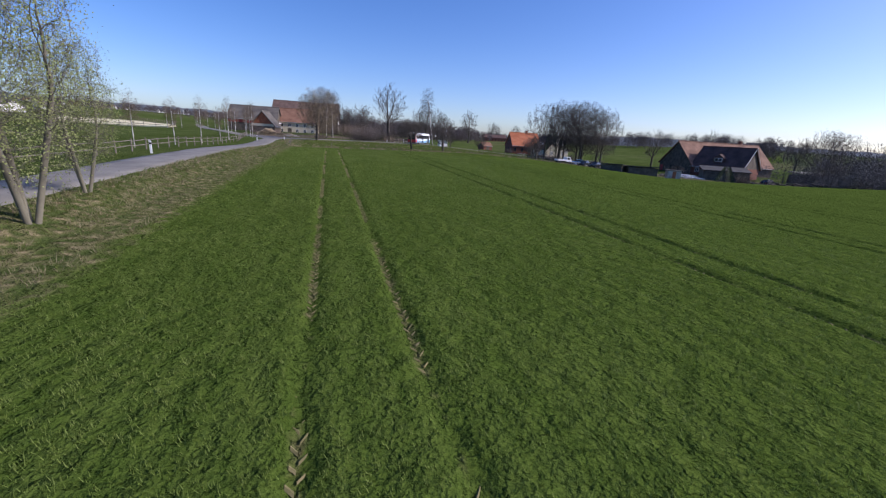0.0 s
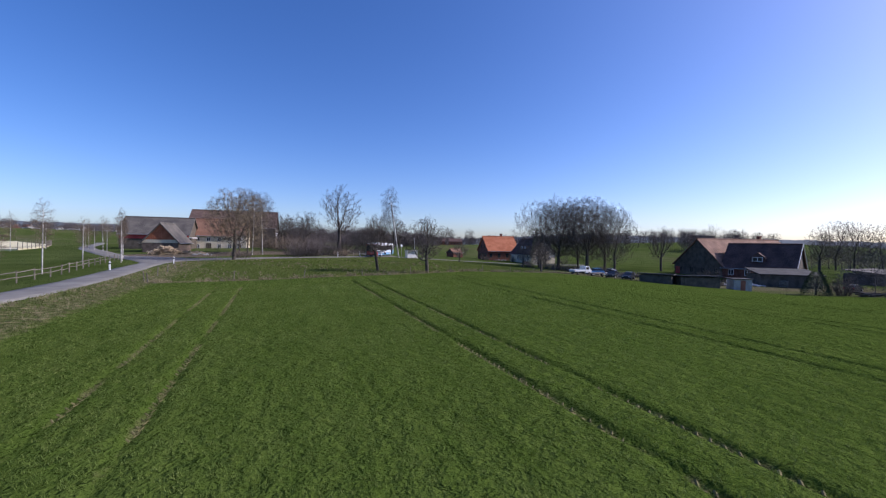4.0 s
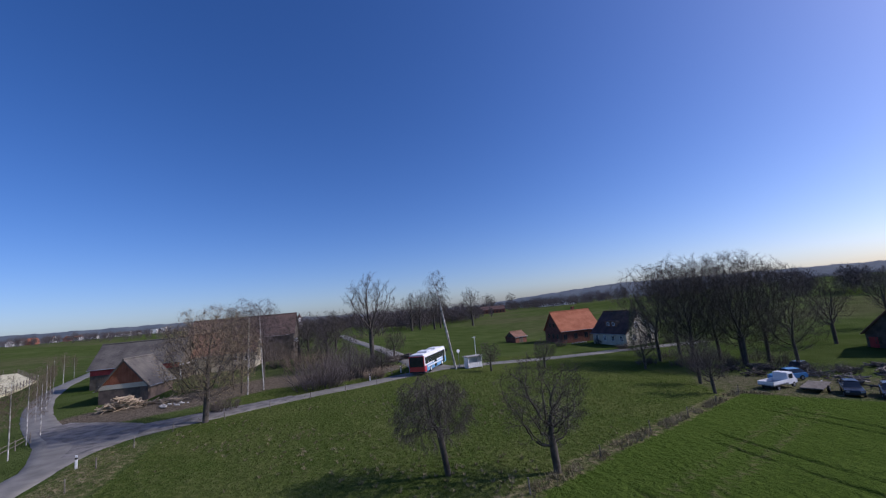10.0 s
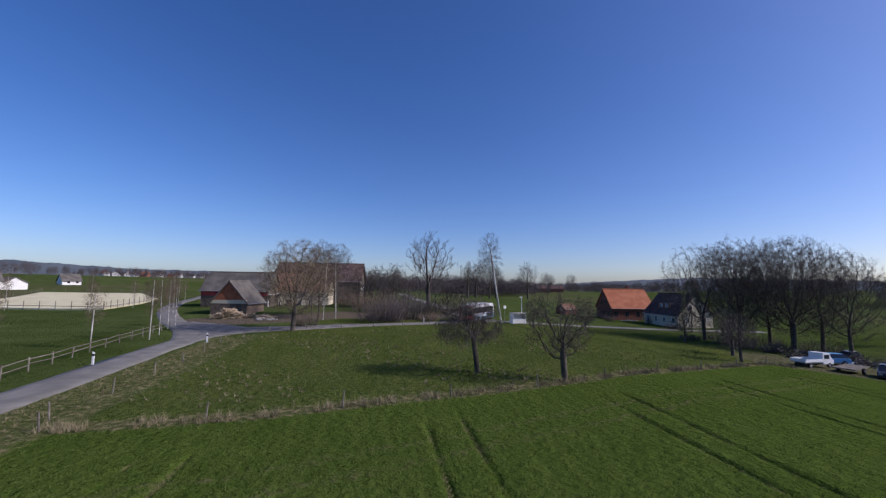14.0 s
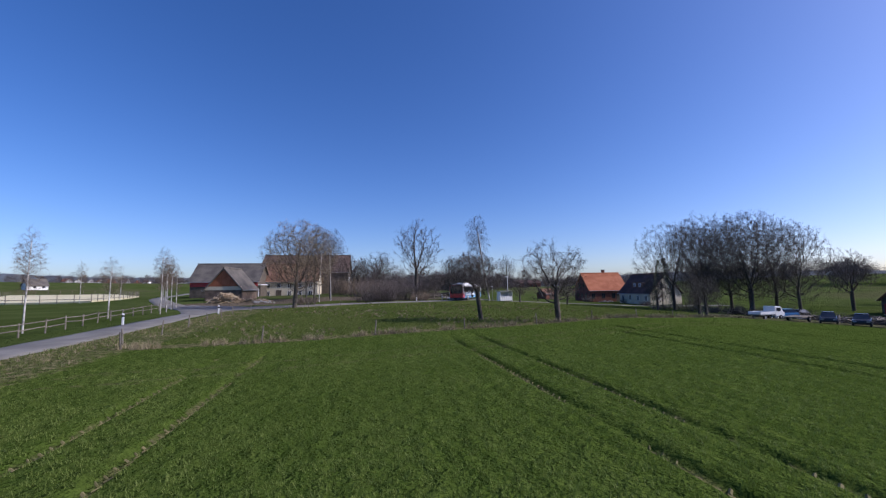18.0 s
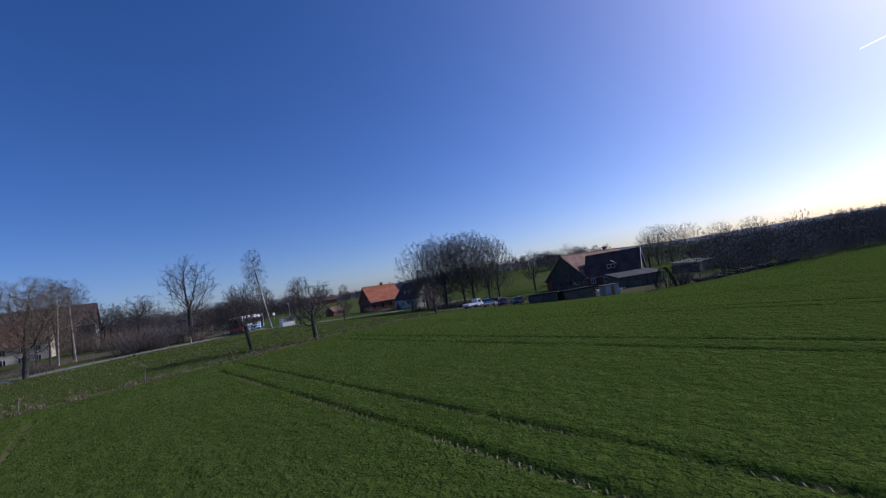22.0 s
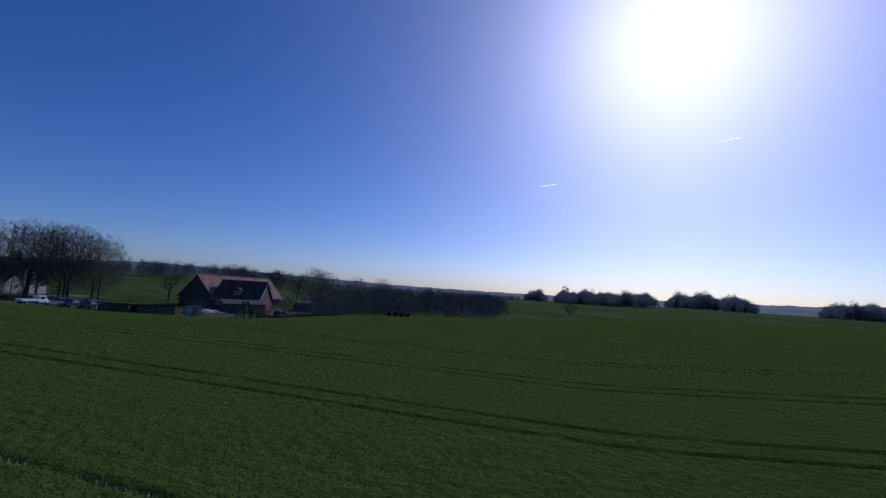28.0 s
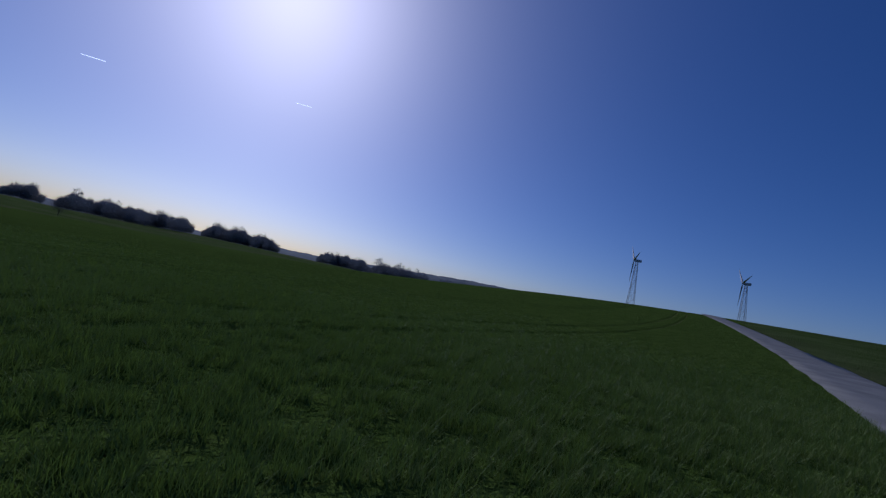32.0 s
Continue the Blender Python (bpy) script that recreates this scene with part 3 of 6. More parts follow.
def gabled(name, x, y, rz, length, width, eaves, ridge, wall_m, roof_m, label, gable_m=None, overhang=0.4, z=None, courses=20, category="house"):
    """A gabled building, ridge along its own x, middle at x, y; walls with thickness."""
    z = gz(x, y) - 0.1 if z is None else z
    h = thing(name, x, y, z, rz, label, category)
    L, B = length / 2, width / 2
    w = 0.3
    sh = -0.6
    part("wall", boxed(-L, L, -B, -B + w, sh, eaves), wall_m, h)
    part("wall", boxed(-L, L, B - w, B, sh, eaves), wall_m, h)
    for sx in (-1, 1):
        a, b = sorted((sx * L, sx * (L - w)))
        part("wall", boxed(a, b, -B + w, B - w, sh, eaves), wall_m, h)
        bm = bmesh.new()
        f = [bm.verts.new((a, yy, zz)) for yy, zz in ((-B, eaves + 0.004), (B, eaves + 0.004), (0, ridge))]
        k = [bm.verts.new((b, yy, zz)) for yy, zz in ((-B, eaves + 0.004), (B, eaves + 0.004), (0, ridge))]
        bm.faces.new(f), bm.faces.new(k[::-1])
        for i in range(3):
            j = (i + 1) % 3
            bm.faces.new((f[j], f[i], k[i], k[j]))
        bmesh.ops.recalc_face_normals(bm, faces=bm.faces)
        part("gable", bm, gable_m or wall_m, h)
    drop = overhang * (ridge - eaves) / B
    roof_slope(h, -L - overhang, L + overhang, -B - overhang, eaves - drop + 0.12, 0, ridge + 0.12, roof_m, courses)
    roof_slope(h, -L - overhang, L + overhang, B + overhang, eaves - drop + 0.12, 0, ridge + 0.12, roof_m, courses)
    bm = bmesh.new()
    rod(bm, (-L - overhang, 0, ridge + 0.16), (L + overhang, 0, ridge + 0.16), 0.14, 0.14, 8)
    part("ridge_cap", bm, roof_m, h)
    for sy in (-1, 1):
        bm = bmesh.new()
        rod(bm, (-L - overhang, sy * (B + overhang + 0.06), eaves - drop + 0.06), (L + overhang, sy * (B + overhang + 0.06), eaves - drop + 0.06), 0.07, 0.07, 6)
        part("gutter", bm, STEEL, h)
    return h


def chimney(parent, x, y, z0, z1, m=BRICK_DARK):
    bm = bmesh.new()
    box(bm, x - 0.35, x + 0.35, y - 0.35, y + 0.35, z0, z1)
    box(bm, x - 0.42, x + 0.42, y - 0.42, y + 0.42, z1 + 0.002, z1 + 0.12)
    part("chimney", bm, m, parent)


# small barn by the crossing: its gable looks at the field
barn = gabled("barn", -17.2, 130.7, 82, 7.2, 6.4, 2.2, 5.9, BRICK_BROWN, ROOF_GREY, "red-brown gabled barn with grey roof beside a log pile", CLAD_RED, 0.35, z=1.75, category="barn")
part("band", boxed(-3.64, -3.605, -3.2, 3.2, 1.95, 2.6), CREAM, barn, "pale band across the gable")
for i in range(18):
    yy = -3.2 + i * 0.4
    top = 5.8 - abs(yy) * (5.9 - 2.2) / 3.2 - 0.15
    if top > 2.7:
        part("plank", boxed(-3.655, -3.602, yy - 0.19, yy + 0.19, 2.61, top), CLAD_RED, barn)
door(barn, -3.6, -1.4, 0.0, 1.6, 1.9, "-x")

# long low stable behind
stable = gabled("stable", -23.2, 152.0, -4, 14.5, 9, 4.0, 8.0, TIMBER, ROOF_GREY, "long low stable with grey roof and red panels", TIMBER, 0.4, z=1.8, category="stable")
part("red_panel", boxed(-7.25, 7.25, -4.56, -4.5, 2.7, 3.7), RED_PANEL, stable, "band of red panels under the eaves")
for i in range(4):
    door(stable, -4.8 + 3.2 * i, -4.5, 0.0, 2.4, 2.3, "-y")

# tall barn with the farmhouse roof before it
tall = gabled("tall_barn", -7.5, 168.5, -3, 23, 13, 6.5, 11.3, TIMBER, TILE_OLD, "tall old barn with dark tiled roof", TIMBER, 0.4, z=1.9, category="barn")
for i in range(4):
    window(tall, 11.5, -3 + 2 * i, 4.6, 0.9, 1.0, "+x")
wing = gabled("farmhouse", -11.2, 157.0, -3, 15.5, 8.5, 4.4, 8.6, CREAM, TILE_BROWN, "farmhouse with cream walls and worn red-brown roof", CREAM, 0.4, z=1.4)
for i in range(6):
    window(wing, -6.3 + 2.5 * i, -4.25, 3.2, 0.9, 1.1, "-y")
    if i != 2:
        window(wing, -6.3 + 2.5 * i, -4.25, 1.3, 0.9, 1.2, "-y")
door(wing, -1.3, -4.25, 0.05, 1.3, 2.1, "-y")
link_ = thing("link_building", -17.2, 150.5, 1.35, -3, "small flat-roofed link building with a white gate", "shed")
part("wall", boxed(-1.6, 1.6, -3, 3, -0.4, 3.4), TIMBER, link_)
part("roof", boxed(-1.8, 1.8, -3.2, 3.2, 3.404, 3.6), WHITE_PAINT, link_)
part("gate", boxed(-1.3, 1.3, -3.06, -3.004, 0.1, 2.6), WHITE_PAINT, link_)

# house with the orange roof and its white neighbour
orange = gabled("house", 75.8, 152.6, -6, 11.2, 9.5, 3.6, 8.3, BRICK_DARK, TILE_ORANGE, "dark red brick house with bright orange tiled roof", BRICK_DARK, 0.35, z=-1.25)
for i in range(4):
    window(orange, -4.6 + 3.0 * i, -4.75, 1.9, 1.0, 1.4, "-y", TIMBER)
for a, b in ((-2.5, 2.0), (0, 2.0), (2.5, 2.0), (-1.2, 4.9), (1.2, 4.9)):
    window(orange, -5.6, a, b, 0.9, 1.2, "-x", TIMBER)
door(orange, 2.9, -4.75, 0.1, 1.3, 2.2, "-y")
chimney(orange, 1.5, 0.8, 7.4, 9.3)
white_house = gabled("house", 79.2, 136.8, -90, 11.5, 8.8, 3.0, 7.6, CREAM, TILE_DARK, "cream plastered farmhouse with dark red roof", CREAM, 0.35, z=-1.35)
for i in range(4):
    window(white_house, -4.2 + 2.8 * i, -4.4, 1.7, 0.9, 1.3, "-y")
for a, b in ((-2.2, 1.8), (2.2, 1.8), (-1.2, 4.6), (1.2, 4.6)):
    window(white_house, 5.75, a, b, 0.9, 1.2, "+x")
bm = bmesh.new()
prism(bm, [(-1.9, 4.3), (1.9, 4.3), (1.9, 5.4), (1.6, 5.6), (-1.6, 5.6), (-1.9, 5.4)], -3.3, -1.2)
part("dormer", bm, TILE_BROWN, white_house)
window(white_house, -0.9, -3.3, 4.9, 0.8, 0.8, "-y")
window(white_house, 0.9, -3.3, 4.9, 0.8, 0.8, "-y")

# the farm on the right of the field
farm = gabled("farmhouse", 107.4, 92.2, -5, 26, 12.4, 2.9, 8.7, TIMBER, TILE_BROWN, "old farmhouse with large brown tiled roof and dark timber gable", TIMBER, 0.4, z=-2.3, courses=26)
chimney(farm, 7.2, 0.3, 8.2, 9.7)
for i in range(14):
    yy = -6.6 + i * 1.0
    top = 8.5 - abs(yy) * 5.8 / 6.2 - 0.2
    if top > 3.1:
        part("plank", boxed(-13.06, -13.003, yy - 0.46, yy + 0.46, 3.0, top), TIMBER, farm)
for a in (-4.5, -1.5, 1.5, 4.5):
    window(farm, -13.0, a, 1.6, 0.9, 1.2, "-x", TIMBER)
door(farm, -13.0, 5.2, 0.0, 1.2, 2.1, "-x", RED_PANEL)
cross = gabled("farmhouse_wing", 100.0, 82.8, -74, 12, 9.4, 2.7, 7.6, BRICK_DARK, TILE_DARK, "dark red brick wing with dark tiled roof and white dormer", TIMBER, 0.35, z=-2.3)
bm = bmesh.new()
prism(bm, [(-1.2, 3.9), (1.2, 3.9), (1.2, 5.0), (0, 5.9), (-1.2, 5.0)], -4.1, -1.0)
part("dormer", bm, TILE_DARK, cross)
window(cross, 0, -4.1, 4.5, 1.8, 0.9, "-y")
for i in range(4):
    window(cross, -4.4 + 2.9 * i, -4.7, 1.6, 1.0, 1.2, "-y")
for sgn in (-1, 1):
    bm = bmesh.new()
    rod(bm, (6.45, sgn * 4.95, 2.5), (6.45, 0, 7.75), 0.055, 0.055, 4)
    part("bargeboard", bm, WHITE_PAINT, cross, "white bargeboard")


def lean_to(name, x, y, rz, l, w, h0, h1, wall_m, roof_m, label):
    t = thing(name, x, y, gz(x, y) - 0.1, rz, label, "shed")
    for x0, x1, y0, y1 in ((-l / 2, l / 2, w / 2 - 0.15, w / 2), (-l / 2, -l / 2 + 0.15, -w / 2, w / 2 - 0.15), (l / 2 - 0.15, l / 2, -w / 2, w / 2 - 0.15), (-l / 2 + 0.15, l / 2 - 0.15, -w / 2, -w / 2 + 0.15)):
        part("wall", boxed(x0, x1, y0, y1, -0.4, min(h0, h1)), wall_m, t)
    bm = bmesh.new()
    v = [bm.verts.new(c) for c in ((-l / 2 - 0.3, -w / 2 - 0.3, h0), (l / 2 + 0.3, -w / 2 - 0.3, h0), (l / 2 + 0.3, w / 2 + 0.3, h1), (-l / 2 - 0.3, w / 2 + 0.3, h1))]
    bm.faces.new(v)
    r = bmesh.ops.extrude_face_region(bm, geom=bm.faces[:])
    for e in r["geom"]:
        if isinstance(e, bmesh.types.BMVert):
            e.co.z += 0.16
    bmesh.ops.recalc_face_normals(bm, faces=bm.faces)
    part("roof", bm, roof_m, t)
    n = int(l / 2.6)
    for i in range(n):
        xx = -l / 2 + l * (i + 0.5) / n
        part("door", boxed(xx - 0.95, xx + 0.95, -w / 2 - 0.05, -w / 2 - 0.004, 0.05, min(h0, h1) - 0.2), TIMBER, t)
    return t


lean_to("shed", 61.0, 76.6, -60, 4.6, 2.6, 1.5, 1.35, TIMBER, FELT, "low dark shed with felt roof beside the cars")
lean_to("shed", 65.6, 73.4, -24, 6.0, 2.8, 1.75, 1.55, TIMBER, FELT, "low shed with flat felt roof beside the field")
lean_to("garage", 89.0, 73.5, -40, 9, 6, 2.2, 3.0, TIMBER, FELT, "timber outbuilding with a sloping grey roof")
lean_to("shed", 117.0, 71.0, 0, 13, 6, 2.2, 2.8, TIMBER, ROOF_GREY, "open timber shed with grey roof")


# small hut by the houses
hut = gabled("hut", 63.0, 161.0, 20, 4.6, 3.6, 1.7, 3.0, BRICK_DARK, TILE_BROWN, "small brick hut with red-brown roof in the meadow", TIMBER, 0.25, category="hut", courses=10)
door(hut, 0, -1.8, 0.0, 1.6, 1.5, "-y")
pump = thing("brick_shed", 71.2, 70.2, gz(71.2, 70.2) - 0.1, -30, "small whitewashed brick shed at the field edge", "shed")
for x0, x1, y0, y1 in ((-1.5, 1.5, -1.2, -1.05), (-1.5, 1.5, 1.05, 1.2), (-1.5, -1.35, -1.05, 1.05), (1.35, 1.5, -1.05, 1.05)):
    part("wall", boxed(x0, x1, y0, y1, -0.3, 2.0), CONCRETE, pump)
part("roof", boxed(-1.7, 1.7, -1.4, 1.4, 2.004, 2.14, 0.02), FELT, pump)
pump.scale = (0.85, 0.85, 0.9)
part("door", boxed(-0.4, 0.4, -1.25, -1.204, 0.1, 1.85), BRICK, pump, "red-brown door")

# church tower in the far village
cx_, cy_ = 7.3 + 700 * math.sin(radians(-1.9)), 54.5 + 700 * math.cos(radians(-1.9))
church = thing("church", cx_, cy_, gz(cx_, cy_), 10, "distant white church tower with dark spire", "church")
part("tower", boxed(-3, 3, -3, 3, -3, 15, 0.1), WHITE, church)
bm = bmesh.new()
bmesh.ops.create_cone(bm, cap_ends=True, segments=8, radius1=3.6, radius2=0.1, depth=8, matrix=Matrix.Translation((0, 0, 19.01)))
part("spire", bm, TILE_DARK, church)
bm = bmesh.new()
prism(bm, [(-5, -3), (5, -3), (5, 6), (0, 11), (-5, 6)], 3.1, 20)
part("nave", bm, WHITE, church)


# far houses
def far_house(x, y, rz, l, w, e, r, wall_m, roof_m, label):
    z = gz(x, y) - 0.2
    h = thing("house", x, y, z, rz, label, "house", "far village houses")
    bm = bmesh.new()
    prism(bm, [(-w / 2, -2), (w / 2, -2), (w / 2, e), (0, r), (-w / 2, e)], -l / 2, l / 2)
    part("wall", bm, wall_m, h)
    for s in (-1, 1):
        bm = bmesh.new()
        prism(bm, [(s * (w / 2 + 0.4), e - 0.3), (0, r + 0.05), (0, r + 0.35), (s * (w / 2 + 0.4), e + 0.0)], -l / 2 - 0.4, l / 2 + 0.4)
        part("roof", bm, roof_m, h)
    for i in range(int(l / 3.5)):
        yy = -l / 2 + 1.8 + 3.5 * i
        for s in (-1, 1):
            part("window", boxed(min(s * w / 2, s * (w / 2 + 0.05)), max(s * w / 2, s * (w / 2 + 0.05)), yy - 0.6, yy + 0.6, 1.0, 2.3), GLASS, h)
    return h


def polar(az, d, ox=8.0, oy=50.0):
    return ox + d * math.sin(radians(az)), oy + d * math.cos(radians(az))


NEAR_HOUSES = (
    (-42.0, 255, 48, 24, 9, 3.2, 6.6, WHITE, TILE_BROWN, "long low white house with brown roof"),
    (-39.4, 246, 140, 7, 9, 3.6, 7, WHITE, ROOF_GREY, "white gabled wing with grey roof"),
    (-38.0, 250, 60, 11, 8, 2.8, 5, WHITE, ROOF_GREY, "low white house with grey roof"),
    (-33.7, 300, 140, 8, 8, 2.2, 5.6, WHITE, ROOF_GREY, "white house with steep gable"),
    (-31, 899, 60, 14, 9, 5, 10, WHITE, TILE_ORANGE, "white village house with red roof"),
    (-29, 957, 30, 16, 10, 5, 10, WHITE, TILE_BROWN, "white village house with brown roof"),
    (-27.5, 928, 80, 14, 10, 5, 10, BRICK, TILE_ORANGE, "brick village house with orange roof"),
    (-26, 1044, 45, 12, 10, 6, 11, WHITE, TILE_ORANGE, "white village house with red roof"),
    (-30, 870, 20, 12, 9, 5, 9, WHITE, TILE_BROWN, "white village house with brown roof"),
)
VILLAGE = (
    (-28.3, 1015, 50, 12, 10, 5, 10, WHITE, TILE_ORANGE, "white village house with red roof"),
    (-25, 1102, 10, 14, 10, 5, 10, BRICK, TILE_BROWN, "brick village house with brown roof"),
    (-24.2, 1015, 70, 12, 9, 5, 9, WHITE, TILE_ORANGE, "white village house with red roof"),
    (-21.8, 1189, 30, 16, 10, 5, 10, WHITE, TILE_BROWN, "white village house with brown roof"),
    (-19.2, 1305, 15, 14, 10, 5, 10, WHITE, TILE_ORANGE, "white village house with red roof"),
    (-14.5, 1100, 65, 20, 10, 5, 9, WHITE, ROOF_GREY, "long white house in the village"),
    (32, 620, 80, 30, 12, 5, 8, WHITE, ROOF_GREY, "long white farm building in the distance"),
    (34.5, 640, 80, 18, 12, 5, 8, WHITE, ROOF_GREY, "white farm building in the distance"),
    (-23, 1305, 75, 20, 10, 5, 9, WHITE, ROOF_GREY, "long white house in the village"),
)
FAR_FARMS = (
    (-20.5, 1100, 85, 26, 12, 6, 9, WHITE, ROOF_GREY, "low white works hall in the village"),
    (-17.8, 1430, 85, 16, 12, 13, 14, WHITE, ROOF_GREY, "white apartment block in the distant village"),
    (-16.9, 1430, 85, 12, 12, 15, 16, WHITE, ROOF_GREY, "white apartment block in the distant village"),
    (24, 420, 80, 26, 12, 4, 7, BRICK_DARK, TILE_DARK, "distant brick barn with dark roof"),
    (12, 330, 80, 40, 13, 4, 9, TIMBER, TILE_DARK, "long dark barn behind the trees"),
    (57.5, 420, 20, 16, 10, 3, 6, WHITE, ROOF_GREY, "white farm building behind the grove"),
    (91.0, 520, 10, 8, 6, 2.4, 4.4, WHITE, TILE_DARK, "distant white house before a wood"),
)
for az, d, rz, l, w, e, r, wm, rm, lb in NEAR_HOUSES + VILLAGE + FAR_FARMS:
    x_, y_ = polar(az, d)
    far_house(x_, y_, rz, l, w, e, r, wm, rm, lb)

# ---- trees ----
def tube(V, F, pts, radii, n):
    """A tapering tube along points."""
    base = len(V)
    for i, (p, r) in enumerate(zip(pts, radii)):
        d = (pts[min(i + 1, len(pts) - 1)] - pts[max(i - 1, 0)]).normalized()
        a = d.orthogonal().normalized()
        b = d.cross(a)
        for k in range(n):
            t = 2 * math.pi * k / n
            V.append(p + a * (r * math.cos(t)) + b * (r * math.sin(t)))
    for i in range(len(pts) - 1):
        for k in range(n):
            o, q = base + i * n, (k + 1) % n
            F.append((o + k, o + q, o + n + q, o + n + k))


def grown(seed, trunks, crown, n, step, kill, bias=0.0, inertia=0.45, wild=0.12, lumps=14, lump=0.42, hollow=0.0, fill=0.5):
    """Branches that grow from the trunks into a crown until they fill it.
    trunks: lines of points; crown: middle x, y, lower and upper z, radius. Gives nodes, parents and the number of trunk nodes."""
    rnd = np.random.RandomState(seed)
    cx, cy, z0, z1, w = crown
    hz = (z1 - z0) / 2
    c = rnd.normal(size=(lumps, 3))
    c = c / np.linalg.norm(c, axis=1)[:, None] * rnd.uniform(0.35, 1, (lumps, 1)) ** 0.5 * (1 - lump)
    a = rnd.normal(size=(n, 3))
    a = a / np.linalg.norm(a, axis=1)[:, None] * rnd.uniform(hollow, 1, (n, 1)) ** (1 / 3) * lump * 1.08
    a = a + c[rnd.randint(0, lumps, n)]
    b = rnd.normal(size=(n, 3))
    b = b / np.linalg.norm(b, axis=1)[:, None] * rnd.uniform(hollow, 1, (n, 1)) ** 0.4
    a = np.where(rnd.uniform(0, 1, (n, 1)) < fill, b, a)
    A = np.stack([cx + a[:, 0] * w, cy + a[:, 1] * w, (z0 + z1) / 2 + a[:, 2] * hz], -1)
    nodes, par, way = [], [], []
    for line in trunks:
        for i, p in enumerate(line):
            q = line[max(i - 1, 0)]
            nodes.append(np.array(p, float))
            par.append(len(nodes) - 2 if i else -1)
            d = np.array(p, float) - np.array(q, float)
            way.append(d / (np.linalg.norm(d) + 1e-9))
    k = len(nodes)
    P = np.array(nodes)
    free = np.array([p[2] > 0.3 * (z0 + 0.3) for p in nodes])
    D = np.linalg.norm(A[:, None] - P[None], axis=2) + np.where(free, 0, 1e3)[None]
    near, who = D.min(1), D.argmin(1)
    used = np.zeros(20000, int)
    for turn in range(140):
        live = (near > kill) & (used[who] < 3)
        A, near, who = A[live], near[live], who[live]
        if not len(A):
            break
        u = A - P[who]
        u /= np.linalg.norm(u, axis=1)[:, None] + 1e-9
        idx, inv = np.unique(who, return_inverse=True)
        used[idx] += idx >= k
        v = np.zeros((len(idx), 3))
        np.add.at(v, inv, u)
        v /= np.linalg.norm(v, axis=1)[:, None] + 1e-9
        v = v + inertia * np.array([way[i] for i in idx]) + rnd.normal(0, wild, v.shape) + np.array([0, 0, bias])
        v /= np.linalg.norm(v, axis=1)[:, None] + 1e-9
        Q = P[idx] + v * step
        base = len(P)
        P = np.concatenate([P, Q])
        par += list(idx)
        way += list(v)
        D = np.linalg.norm(A[:, None] - Q[None], axis=2)
        m, w_ = D.min(1), D.argmin(1)
        better = m < near - 1e-6
        near[better], who[better] = m[better], base + w_[better]
        if len(P) > 9000:
            break
    return P, par, k


